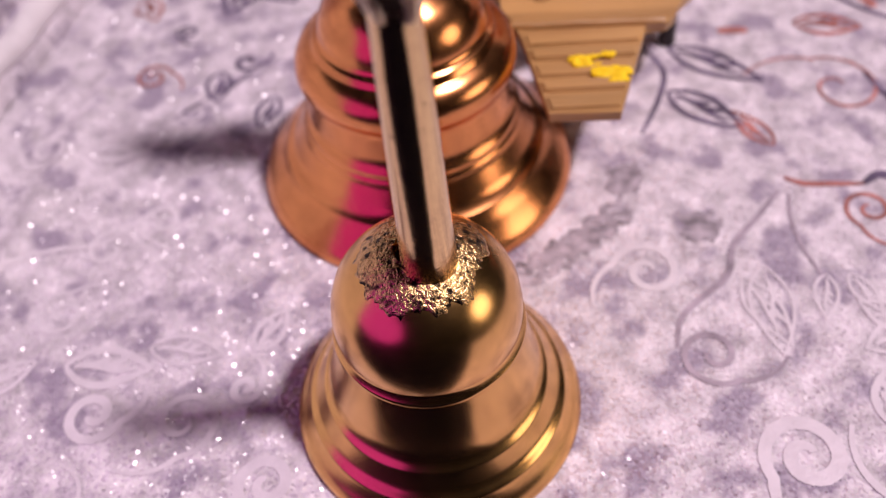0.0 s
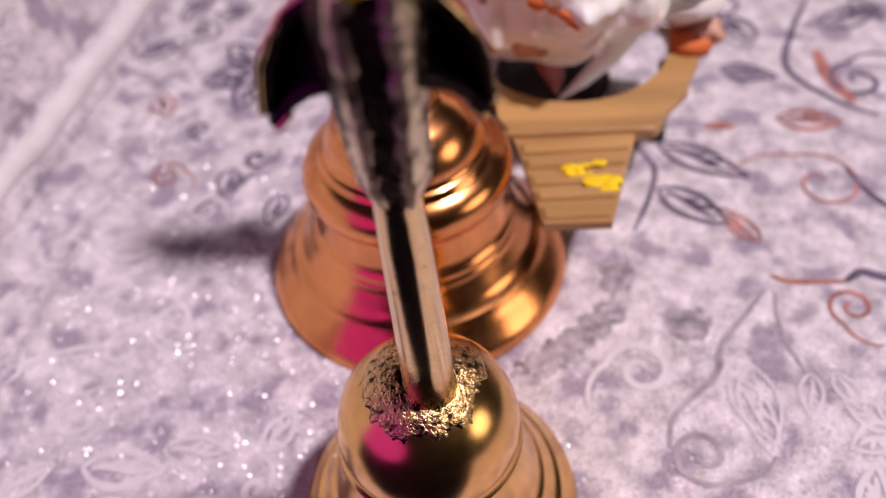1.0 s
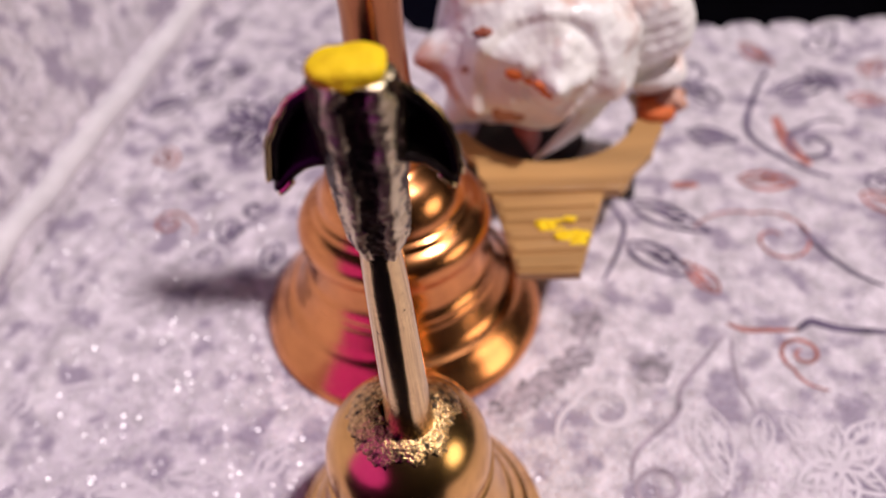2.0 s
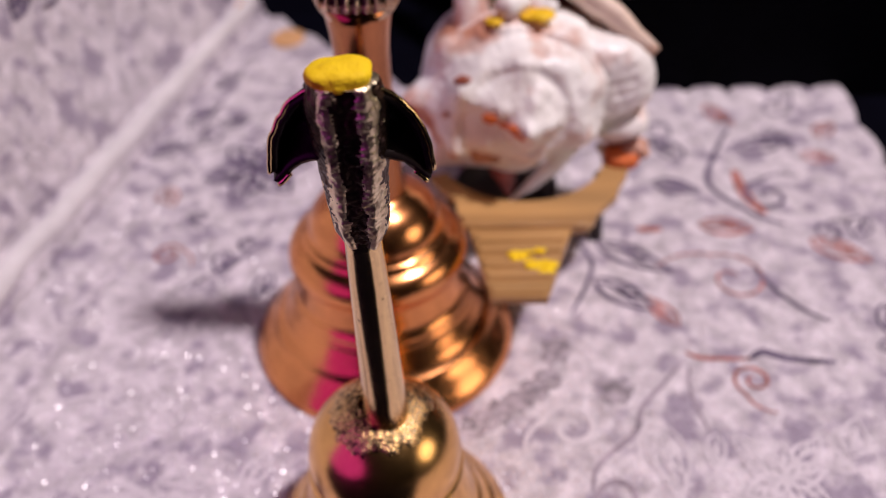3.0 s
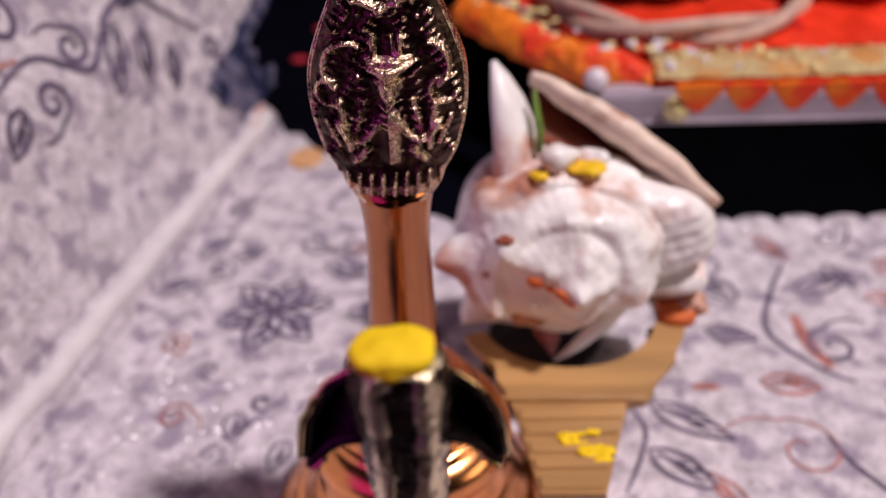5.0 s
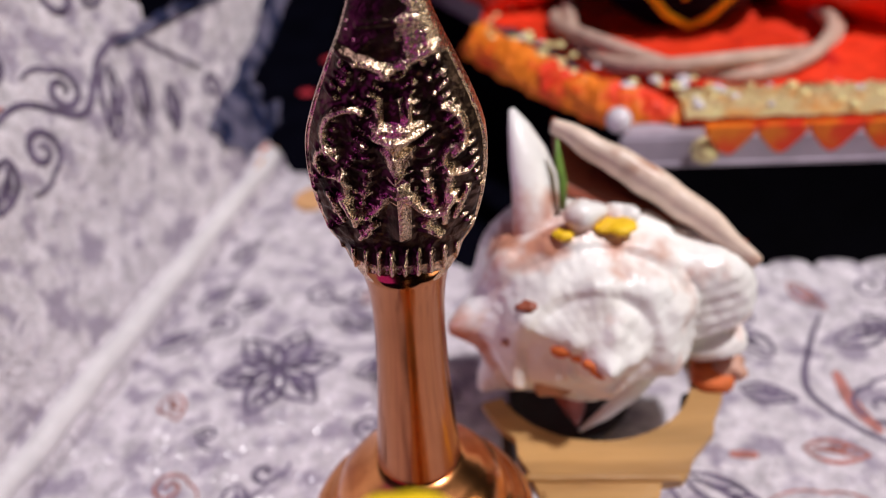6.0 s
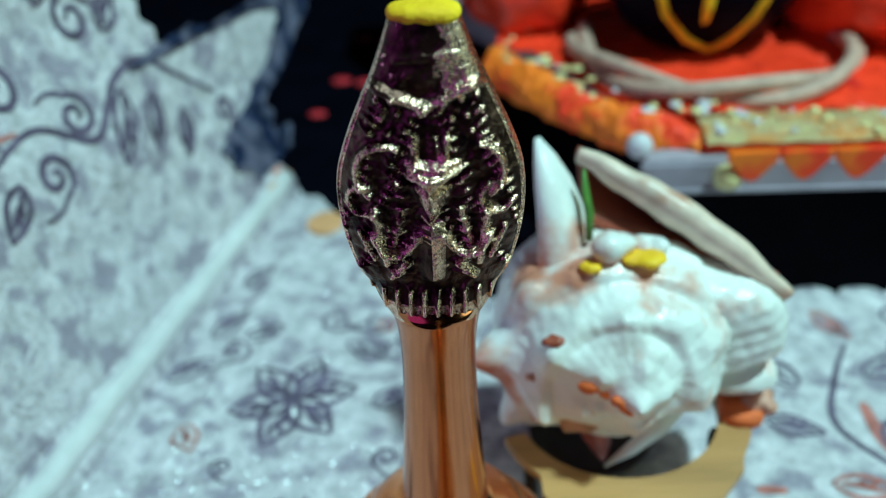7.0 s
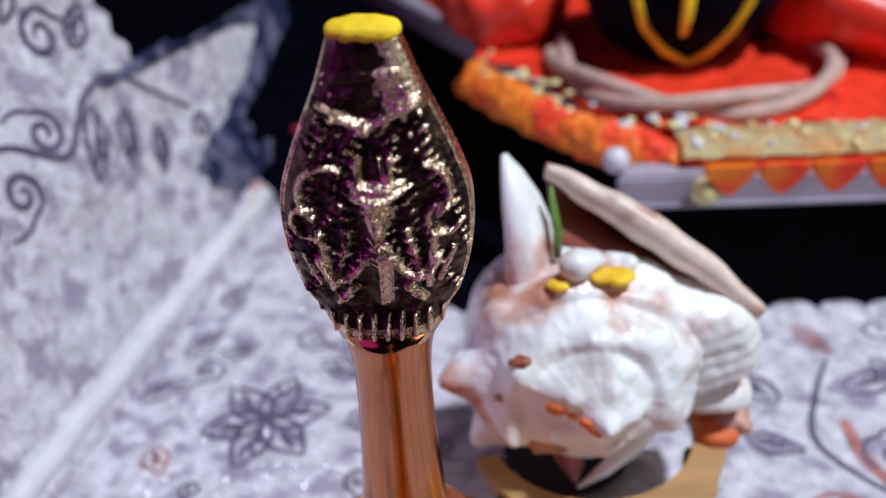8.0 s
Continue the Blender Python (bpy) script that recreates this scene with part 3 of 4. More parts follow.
def small_bell():
    bell = thing("hand_bell", "small yellow brass hand bell with winged handle, turmeric on top", "bell", (5.4, -64.5, 0.4), "prayer bells")
    profile = [(28.0, 0.0), (28.5, 0.9), (28.2, 1.9), (27.0, 3.3), (25.6, 5.0), (25.3, 5.7), (24.9, 6.4), (24.3, 6.6), (23.2, 8.2), (22.0, 10.2), (21.7, 10.8), (21.3, 11.5), (20.7, 11.7),
               (19.6, 15.5), (18.2, 20.5), (17.0, 24.6), (16.5, 26.2), (16.4, 26.6), (17.1, 27.0), (17.4, 27.8), (17.2, 28.6), (16.5, 29.0), (16.6, 30.5), (16.7, 33), (16.2, 36.5), (15.1, 39.8),
               (13.2, 42.8), (10.8, 45.2), (8.0, 47.0), (5.0, 48.0), (2.0, 48.3)]
    part("bell_body", bell_shell(profile), BRASS_A, bell, "polished yellow brass bell body with turned rings")
    solder(bell, 4.2, 10.5, [(0, 48.4), (5, 48.0), (8, 47.0), (10.8, 45.2), (13.2, 42.8), (15, 39.8)], 2.0)
    # the handle leans a little towards the front
    lean = lambda z: (1.6 - 0.002 * (z - 45), -2.0 - 0.082 * (z - 45))
    handle = [(2.0, 45), (4.7, 45.2), (4.6, 48), (4.4, 54), (4.1, 64), (3.75, 78), (3.4, 90), (3.1, 98), (3.3, 100), (2.0, 101)]
    part("handle", lathe(handle, 40, lean), HANDLE, bell, "plain round brass handle with dark specks")
    # tapered back of the winged finial
    bm = bmesh.new()
    rings = []
    n = 150
    dark = []
    for i in range(141):
        z = 99 + 30.5 * i / 140
        ox, oy = lean(z)
        w = along([(99, 3.2), (101, 4.2), (104, 4.7), (111, 5.1), (116, 5.5), (122, 5.9), (126, 6.0), (129.5, 5.2)], z)
        d = along([(97, 2.8), (104, 3.6), (116, 3.8), (129.5, 3.4)], z)
        ring = []
        for k in range(n):
            a = 2 * math.pi * k / n
            p = Vector((ox + 0.1 + w * math.cos(a), oy + d * math.sin(a), z))
            ridge = 0.95 * math.exp(-((math.cos(a) - 0.52) / 0.24) ** 2) + 0.62 * math.exp(-((math.cos(a) + 0.42) / 0.2) ** 2)
            long = Vector((p.x / 1.3, p.y / 1.3, p.z / 3.0))
            lump = 0.2 * noise.noise(long) + 0.13 * noise.noise(p / 0.8) + 0.1 * noise.noise(p / 0.42)
            # Faces between the ridges get the dark brass, as shade; the right ridge stays brightest.
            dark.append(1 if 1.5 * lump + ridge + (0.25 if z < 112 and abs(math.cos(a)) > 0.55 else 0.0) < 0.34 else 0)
            out = Vector((math.cos(a), math.sin(a), 0))
            ring.append(bm.verts.new(p + out * (lump + (ridge if math.sin(a) < 0 else 0))))
        rings.append(ring)
    for i, (a, b) in enumerate(zip(rings, rings[1:])):
        for k in range(n):
            face = bm.faces.new((a[k], a[(k + 1) % n], b[(k + 1) % n], b[k]))
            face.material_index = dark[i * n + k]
    bm.faces.new(rings[0])
    bm.faces.new(rings[-1])
    part("finial", bm, FINIAL, bell, "rough cast brass finial, lit ridges and shaded hollows put into its colours").data.materials.append(SHADED_BRASS)
    # two drooping hollow wings, coloured near black for the shade inside them
    for s in (-1, 1):
        bm = bmesh.new()
        grid = []
        nu, nv = 22, 16
        ox, oy = lean(124)
        for i in range(nu + 1):
            t = i / nu
            reach = along([(0, 3.6), (0.35, 8.2), (0.7, 11.3), (1, 12.2)], t)
            top = 128.6 - 14.0 * t ** 1.5
            inner = along([(0, 4.0), (0.3, 4.8), (0.6, 7.5), (1, 10.8)], t)
            low = along([(0, 114.5), (0.2, 116.2), (0.5, 115.6), (0.75, 114.0), (1, 112.6)], t)
            row = []
            for j in range(nv + 1):
                v = j / nv
                z = top + (low - top) * v
                x = reach + (inner - reach) * v * 0.75
                y = -2.2 + 6.0 * math.sin(math.pi * min(1, v * 0.85 + 0.08)) * (0.4 + 0.6 * math.sin(math.pi * (0.2 + 0.7 * t)))
                w = 0.22 * noise.noise(Vector((x, z, s * 4.0)) / 2.2) + 0.12 * noise.noise(Vector((x, z, s * 7.0)) / 0.8)
                row.append(bm.verts.new((ox + 0.1 + s * (x + w), oy + y + w, z)))
            grid.append(row)
        edge = [tuple(r[0].co) for r in grid] + [tuple(v.co) for v in grid[-1][1:]] + [tuple(r[-1].co) for r in grid[-2:15:-1]]
        for a, b in zip(grid, grid[1:]):
            for j in range(nv):
                bm.faces.new((a[j], a[j + 1], b[j + 1], b[j]))
        bmesh.ops.recalc_face_normals(bm, faces=bm.faces)
        bmesh.ops.solidify(bm, geom=list(bm.faces), thickness=1.1)
        wing = part("wing", bm, HOLLOW_DARK, bell, "hollow drooping wing, shade of the hollow put into its dark colour")
        part("rim", tube(edge, 0.42, 8), HANDLE, wing, "thin bright brass rim")
    ox, oy = lean(133)
    part("paste_dab", blob((ox - 0.3, oy + 0.3, 130.2), (4.6, 3.4, 1.8), 0.6, 2.5, 4, 2.8), PASTE, bell, "bright yellow turmeric paste")
    return bell


def relief(x, z):
    """The cast ornament on the hood of the large bell's handle, as a height in millimetres."""
    def stroke(x0, z0, x1, z1, w, h):
        dx, dz = x1 - x0, z1 - z0
        t = min(1, max(0, ((x - x0) * dx + (z - z0) * dz) / (dx * dx + dz * dz)))
        w *= 1.05
        return h * math.exp(-(((x - x0 - t * dx) ** 2 + (z - z0 - t * dz) ** 2) / (w * w)) ** 1.5)

    def arc(cx, cz, r, a0, a1, w, h):
        d = math.hypot(x - cx, z - cz)
        a = math.degrees(math.atan2(z - cz, x - cx)) % 360
        inside = a0 <= a <= a1 or a0 <= a - 360 <= a1 or a0 <= a + 360 <= a1
        return h * math.exp(-(((d - r) / (1.05 * w)) ** 2) ** 1.5) if inside else 0

    out = 0.0
    # collar under the neck, a shallow V
    out += stroke(-8, 145.5, -0.5, 142, 0.75, 1.0) + stroke(-0.5, 142, 7, 145.5, 0.75, 1.1)
    out += stroke(-4, 149, 4.5, 149.5, 0.5, 0.5)
    # plaited hair blocks
    if 138 < z < 145 and (abs(x - 5.2) < 3 or abs(x + 6) < 3):
        out += 0.8 * max(0, math.sin(x * 2.6 + z * 0.8)) * max(0, math.sin(z * 2.4 - x * 0.5))
    # crown points and brow
    for k in (-2.2, -0.6, 1.0, 2.6):
        out += stroke(k, 137.5, k * 0.9, 133.5, 0.45, 1.0)
    out += stroke(-3.2, 132.3, 4.2, 132.5, 0.5, 1.0)
    # wedge-shaped face
    t = (z - 124.5) / 9.5
    if 0 < t < 1:
        half = 0.6 + 4.3 * t
        out += max(0, 1 - (abs(x - 0.3) / half) ** 1.6) * 2.9 * (1 - 0.4 * t)
        out += stroke(0.3, 131.6, 0.4, 127.6, 0.55, 0.9) + stroke(-0.9, 127.2, 1.6, 127.2, 0.3, 0.5)
        out -= stroke(-2.6, 130.6, -1.0, 130.2, 0.45, 1.2) + stroke(1.6, 130.2, 3.2, 130.6, 0.45, 1.2) + stroke(-0.8, 126.2, 1.4, 126.2, 0.3, 0.7)
    # arms and bows on both sides
    for s in (-1, 1):
        out += arc(s * 6.5, 132, 4.4, -60 if s > 0 else 60, 80 if s > 0 else 240, 0.55, 1.0)
        out += arc(s * 5.6, 121.8, 3.4, 180, 360, 0.6, 1.2)
        out += arc(s * 10, 127.5, 2.5, 60, 330, 0.45, 0.7)
        out += stroke(s * 4.4, 125.5, s * 6.4, 118, 0.6, 0.5) + stroke(s * 8.6, 126, s * 7.2, 116, 0.6, 0.8)
        out += stroke(s * 4, 116, s * 6.5, 113.5, 0.6, 0.8) + stroke(s * 11.2, 122, s * 9, 117, 0.5, 0.7)
    # body column
    out += stroke(0.2, 122.5, 0.3, 114, 1.3, 1.3)
    out += 0.5 * max(0, math.sin(z * 3.1)) * math.exp(-((abs(x) - 4.6) / 1.2) ** 2) if 114 < z < 131 else 0
    # feathered lines that fill the plate between the figures
    if 112 < z < 145:
        bend = 1.6 * noise.noise(Vector((x / 4.0, z / 4.0, 3.0)))
        face = 124 < z < 135 and abs(x - 0.3) < 0.6 + 4.3 * (z - 124.5) / 9.5
        fill = 0.0 if face else max(0, math.sin(3.6 * (z - 0.6 * abs(x)) + 2.4 * bend)) ** 1.5 * max(0, math.sin(1.1 * abs(x) + 0.4 * z + 1.6 * bend))
        out = max(out, 0.3 * out + 0.7 * fill * smooth_step(112, 114, z) * (1 - smooth_step(141, 145, z)))
    # teeth of the lower collar
    if 106 < z < 111.5:
        out += 1.0 * max(0, math.sin(x * 2.9)) * smooth_step(106, 107, z) * (1 - smooth_step(110.2, 111.5, z))
    return out


def large_bell():
    bell = thing("hand_bell", "large coppery brass hand bell with ornate leaf-shaped handle top", "bell", (0.3, 3.2, 0.4), "prayer bells")
    profile = [(37.6, 0.0), (38.2, 0.8), (38.0, 2.0), (36.4, 4.0), (33.6, 6.9), (31.8, 8.6), (31.4, 9.4), (30.9, 10.0), (30.0, 10.2), (28.2, 13.0), (26.3, 16.2), (25.6, 17.3), (25.5, 17.9), (24.9, 18.2),
               (24.9, 19.2), (24.8, 19.8), (24.2, 20.1), (23.5, 24), (22.8, 28), (22.5, 29.8), (23.0, 30.3), (24.2, 31.2), (24.7, 33.0), (24.5, 35.2), (23.4, 37.4), (21.6, 39.0), (20.4, 39.5), (20.0, 39.7),
               (19.9, 41.0), (19.2, 41.5), (18.4, 41.6), (18.2, 43.2), (17.2, 46.2), (15.2, 49.2), (12.6, 51.4), (10.0, 52.9), (8.8, 54.2), (4.0, 54.4)]
    part("bell_body", bell_shell(profile, 2.6), BRASS_B, bell, "polished coppery brass bell body with broad band and turned rings")
    lean = lambda z: (0.018 * (z - 45), -0.02 * (z - 45))
    handle = [(3.0, 52.0), (9.0, 52.4), (8.7, 55), (8.2, 60), (7.7, 68), (7.0, 78), (6.6, 88), (6.6, 95), (7.0, 100), (7.6, 103.5), (8.2, 106), (4.0, 107.5)]
    part("handle", lathe(handle, 56, lean), POLISHED_B, bell, "smooth brass handle with a small dent")
    # leaf-shaped top with cast ornament
    bm = bmesh.new()
    n, rings, heights = 260, [], []
    wide = [(103.0, 7.0), (106, 9.2), (109.5, 10.3), (113, 12.0), (117, 13.2), (121, 14.0), (126, 14.4), (131, 14.0), (136, 12.4), (142, 9.8), (147.5, 7.3), (154, 4.9)]
    deep = [(103.0, 7.0), (107, 7.8), (111, 6.6), (118, 6.4), (126, 6.4), (134, 6.0), (142, 5.2), (154, 3.4)]
    m = 200
    for i in range(m + 1):
        z = 103.0 + 51.0 * i / m
        ox, oy = lean(z)
        w, d = along(wide, z), along(deep, z)
        ring = []
        for k in range(n):
            a = 2 * math.pi * k / n
            ca, sa = math.cos(a), math.sin(a)
            flat = smooth_step(106, 114, z)
            x = w * math.copysign(abs(ca) ** (0.9 - 0.28 * flat), ca)
            y = (d if sa < 0 else d * 0.55) * math.copysign(abs(sa) ** (0.95 - 0.45 * flat), sa)
            p = Vector((x, y, z))
            if sa < 0:
                mask = smooth_step(0.14, 0.4, -sa)
                h = 1.5 * relief(x, z) - 1.0 * (1 - smooth_step(142, 147, z)) + 0.15 * noise.noise(p / 1.2) + 0.06 * noise.noise(p / 0.6)
                if z > 111:
                    h += 0.3 * noise.noise(Vector((x / 1.6, z / 2.2, 9.0)))
                p.y -= mask * h * smooth_step(104, 107, z) * (1 - 0.7 * smooth_step(146, 150, z))
            # Low ground takes the dark copy as shade; noise and the lit right break it.
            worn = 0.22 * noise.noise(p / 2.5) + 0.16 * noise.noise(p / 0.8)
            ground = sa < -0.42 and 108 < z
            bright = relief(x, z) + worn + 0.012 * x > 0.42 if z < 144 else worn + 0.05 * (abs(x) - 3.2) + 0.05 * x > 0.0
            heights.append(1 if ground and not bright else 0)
            ring.append(bm.verts.new((ox + p.x, oy + p.y, z)))
        rings.append(ring)
    for i, (a, b) in enumerate(zip(rings, rings[1:])):
        for k in range(n):
            face = bm.faces.new((a[k], a[(k + 1) % n], b[(k + 1) % n], b[k]))
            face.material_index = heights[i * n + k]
    bm.faces.new(rings[0])
    bm.faces.new(rings[-1])
    top = part("handle_top", bm, CAST, bell, "leaf-shaped cast brass plate, bright ornament, shade put into its dark ground")
    top.data.materials.append(SHADED_BRASS)
    ox, oy = lean(154)
    part("paste_dab", blob((ox, oy - 0.3, 154.3), (5.2, 3.4, 1.5), 0.35, 2.0, 4, 2.6), PASTE, bell, "bright yellow turmeric paste")
    return bell


small_bell()
large_bell()


# ---- conch and its stand ----
def conch_stand():
    stand = thing("conch_stand", "golden-brown wooden conch stand with grooved tongue and yellow paste smear", "stand", (0, 0, 0.4))
    cx, cy = 43.0, 52.0
    outer = [(31, -13.5), (46.2, -14), (54.5, 11), (55.6, 14.6), (60.5, 15.2), (63, 18), (64.5, 22), (68, 26), (71.5, 30), (72.5, 34)]
    outer += [(cx + 35.0 * math.cos(radians(a)), cy + 35.0 * math.sin(radians(a))) for a in range(-18, 13, 8)]
    inner = [(cx + 1.0 + 26.0 * math.cos(radians(a)), cy + 24.0 * math.sin(radians(a))) for a in range(16, -165, -8)]
    left = [(cx + 30.5 * math.cos(radians(a)), cy + 30.5 * math.sin(radians(a))) for a in range(199, 229, 7)]
    left += [(22.5, 24), (24.6, 19.5), (25.9, 15), (27.0, 11)]
    bm = slab(outer + inner + left, 26.2, 28.6)
    bmesh.ops.triangulate(bm, faces=[f for f in bm.faces if len(f.verts) > 4])
    part("crescent_plate", bm, WOOD, stand, "worn golden wooden crescent with a tapered tongue", smooth=False)
    # raised courses across the tongue, with grooves between them
    for k in range(5):
        t0, t1 = k / 5 + 0.012 + 0.02 * (k % 2), (k + 1) / 5 - 0.03
        y0, y1 = -13.2 + 27.0 * t0, -13.2 + 27.0 * t1
        xl = lambda y: 31.3 - (y + 13.2) * 0.155
        xr = lambda y: 45.9 + (y + 13.2) * 0.335
        bm = slab([(xl(y0), y0), (xr(y0), y0), (xr(y1), y1), (xl(y1), y1)], 28.0, 29.3 + 0.15 * (k % 2), bevel=0.45)
        part("tongue_course", bm, WOOD, stand, smooth=False)
    # Added dark dish, in place of the conch's deep shadow on the cloth.
    part("shade_dish", lathe([(0.5, 0.6), (13, 0.7), (16, 3), (18, 7), (17.2, 7), (15, 3.6), (12, 1.9), (0.5, 1.7)], 48, lambda z: (40, 66)), SHADE_DARK, stand, "dark shallow dish added for the deep shadow under the conch")
    # Legs coloured dark for the shade below the plate.
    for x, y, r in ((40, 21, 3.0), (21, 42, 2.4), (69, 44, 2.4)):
        part("leg", lathe([(0.5, 0), (r, 0.2), (r, 1), (r * 0.7, 12), (r, 24), (r, 26.2), (0.5, 26.2)], 24, lambda z, x=x, y=y: (x, y)), SHADE_DARK, stand, "slim leg, shade under the plate put into its dark colour")
    part("arm_end", blob((75.8, 49.5, 29.6), (5.6, 6.0, 3.0), 0.6, 4, 3, 3.0), ORANGE_STAIN, stand, "arm end stained orange with vermilion")
    ledge = [(23.6 + 37.4 * k / 24, 16.6 - 0.9 * k / 24 + 0.25 * noise.noise(Vector((k / 3, 0, 0))), 28.9) for k in range(25)]
    part("ledge", tube(ledge, [1.1 + 0.2 * noise.noise(Vector((k / 4, 6, 0))) for k in range(25)], 12), WOOD, stand, "worn raised ledge above the tongue")
    for x, y, a, b in ((42.5, 4.4, 4.6, 1.1), (38.6, 2.8, 2.4, 1.6), (40.5, 1.2, 3.2, 0.9), (45.5, -1.6, 4.8, 2.0), (47.0, -4.2, 2.4, 1.2)):
        part("paste_smear", blob((x, y, 29.3), (a, b, 0.5), 0.9, 1.8, 4, 2.4), PASTE, stand, "yellow turmeric smear")


def conch():
    """A whelk-like shell whose spire points out to the front, with a flared lip at its side."""
    shell = thing("conch_shell", "white knobbly conch shell with brown-pink lip, resting on wooden stand", "conch", (0, 0, 0))
    C = Vector((40, 58, 53))
    tip = Vector((43.5, 22.5, 55.5))
    axis = (tip - C).normalized()
    height = (tip - C).length
    side = Vector((1, 0, 0))
    side = (side - axis * side.dot(axis)).normalized()
    up = side.cross(axis)
    up = up if up.z > 0 else -up
    # shoulder knobs: place, height, width in degrees
    knobs = [((8, 42, 56), 6.5, 11), ((12, 46, 28), 9.5, 12), ((19, 46, 73), 3.0, 9), ((26, 35, 63), 3.6, 8), ((24, 34, 45), 3.0, 8), ((63, 38, 62), 2.6, 9), ((61, 36, 45), 2.4, 8), ((42, 34, 72), 2.4, 10)]
    knobs = [((Vector(k) - C).normalized(), h, w) for k, h, w in knobs]

    def shell_point(n):
        q = n / (abs(n.x) ** 2.3 + abs(n.y) ** 2.3 + abs(n.z) ** 2.3) ** (1 / 2.3)
        base = Vector((q.x * (28.0 if q.x < 0 else 30.0), q.y * 27, q.z * (24.0 if q.z > 0 else 21.5)))
        base.z += 7.0 * smooth_step(0.1, 0.8, q.x) * smooth_step(0.05, 0.8, -q.z)
        off = axis.angle(n)
        around = math.atan2(n.dot(up), n.dot(side))
        # the spire is a cone that stands out of the rounded body
        far = base.length
        if off < 1.2:
            cone = height / (math.cos(off) + 1.06 * math.sin(off))
            far = max(far, cone) + 1.2 * math.exp(-((far - cone) / 2.5) ** 2)
        p = C + n * far
        for kd, high, wide in knobs:
            p += kd * high * math.exp(-(math.degrees(kd.angle(n)) / wide) ** 2)
        # whorls wind round the spire in terraces, the seam a narrow groove
        turn = (off / 0.42 - around / (2 * math.pi)) % 1.0
        rim = smooth_step(0.08, 0.3, off) * (1 - smooth_step(1.25, 1.6, off))
        p += n * rim * (1.15 * (1 - turn) ** 0.8 * smooth_step(0, 0.25, turn) - 0.4)
        # blunt nodes on each whorl
        p += n * rim * 1.5 * (0.5 + 0.5 * math.sin(around * 5 + off * 3 + 0.8)) ** 1.6 * math.sin(math.pi * turn)
        grow = 0.04 * math.sin(around * 38 + 2.5 * noise.noise(p / 9)) + 0.16 * noise.noise(p / 1.8)
        return p + n * (1.0 * noise.noise(p / 11) + 0.4 * noise.noise(p / 3.5) + grow)

    def on_front(x, z):
        """The point of the front surface about at this x and height."""
        return shell_point(Vector((x - C.x, -30, z - C.z)).normalized())

    bm = bmesh.new()
    bmesh.ops.create_icosphere(bm, subdivisions=7, radius=1.0)
    for v in bm.verts:
        v.co = shell_point(v.co.normalized())
    part("shell_body", bm, SHELL, shell, "white knobbly shell body with pointed spire and pinkish stains")
    # thick outer lip, folded into two lobes with growth lines
    bm = bmesh.new()
    bmesh.ops.create_icosphere(bm, subdivisions=6, radius=1.0)
    for v in bm.verts:
        n = v.co.normalized()
        q = n / (abs(n.x) ** 4 + abs(n.y) ** 4 + abs(n.z) ** 4) ** 0.25
        p = Vector((68 + q.x * 15.0, 55.5 + q.y * 12.5, 50.5 + q.z * 18.6))
        p.z += 0.22 * (76 - p.x) * smooth_step(0.2, 0.9, q.z)
        p.z += 9.0 * smooth_step(0.2, 0.9, -q.z) * (1 - smooth_step(60, 72, p.x))
        seam = 44.5 + 0.28 * (p.x - 69)
        inward = math.exp(-((p.z - seam) / 2.6) ** 2)
        if q.y < 0.5:
            p.y += 3.6 * inward * smooth_step(-0.8, 0.2, q.x) + 5.0 * (1 - smooth_step(34, 43, p.z))
        p.x -= 3.4 * inward * smooth_step(0, 0.8, q.x)
        p.x += 2.2 * math.exp(-((p.z - 33) / 6) ** 2) * smooth_step(0, 0.8, q.x)
        p.y += 0.18 * math.sin((p.z - 0.3 * p.x) * 1.7 + 1.5 * noise.noise(p / 7)) * smooth_step(-0.5, 0.6, q.x)
        v.co = p + n * (0.9 * noise.noise(p / 9) + 0.4 * noise.noise(p / 2.5))
    part("outer_lip", bm, SHELL, shell, "folded outer lip with pink-stained edge")
    # blade-like spine at the top
    fin = [(29.5, 58, 70), (29.6, 60, 77), (28.8, 63, 84), (27.2, 66, 90), (25.4, 69, 95), (23.6, 71, 99.5)]
    part("spike", tube(fin, [8.6, 8.0, 7.2, 5.8, 3.6, 0.9], 20, flat=0.6), SHELL, shell, "pale pointed fin of the shell")
    # flared edge of the mouth, and the hollow behind it
    edge = lambda t: Vector((34 + 48 * t, 74 - 23 * t, 95.5 - 27.5 * t + 2.6 * math.sin(math.pi * t)))
    bm = bmesh.new()
    rows = []
    for i in range(31):
        t = i / 30
        e, b = edge(t), Vector((35 + 43 * t, 66 - 11 * t, 78 - 9 * t))
        row = []
        for j in range(9):
            w = j / 8
            p = b.lerp(e, w)
            p.y += 14.0 * math.sin(math.pi * w) * math.sin(math.pi * min(1, 0.2 + t * 0.8))
            p.z -= 5.0 * math.sin(math.pi * w) * math.sin(math.pi * t)
            row.append(bm.verts.new(p))
        rows.append(row)
    for a, b in zip(rows, rows[1:]):
        for j in range(8):
            bm.faces.new((a[j], a[j + 1], b[j + 1], b[j]))
    bmesh.ops.recalc_face_normals(bm, faces=bm.faces)
    bmesh.ops.solidify(bm, geom=list(bm.faces), thickness=1.6)
    part("mouth", bm, SHELL_IN, shell, "dark reddish-brown inside of the shell's mouth")
    rim = [edge(i / 48) - Vector((0, 0, 2.6)) + Vector((0.6 * noise.noise(Vector((i / 7, 1, 0))), 0, 0.8 * noise.noise(Vector((i / 8, 5, 0))))) for i in range(49)]
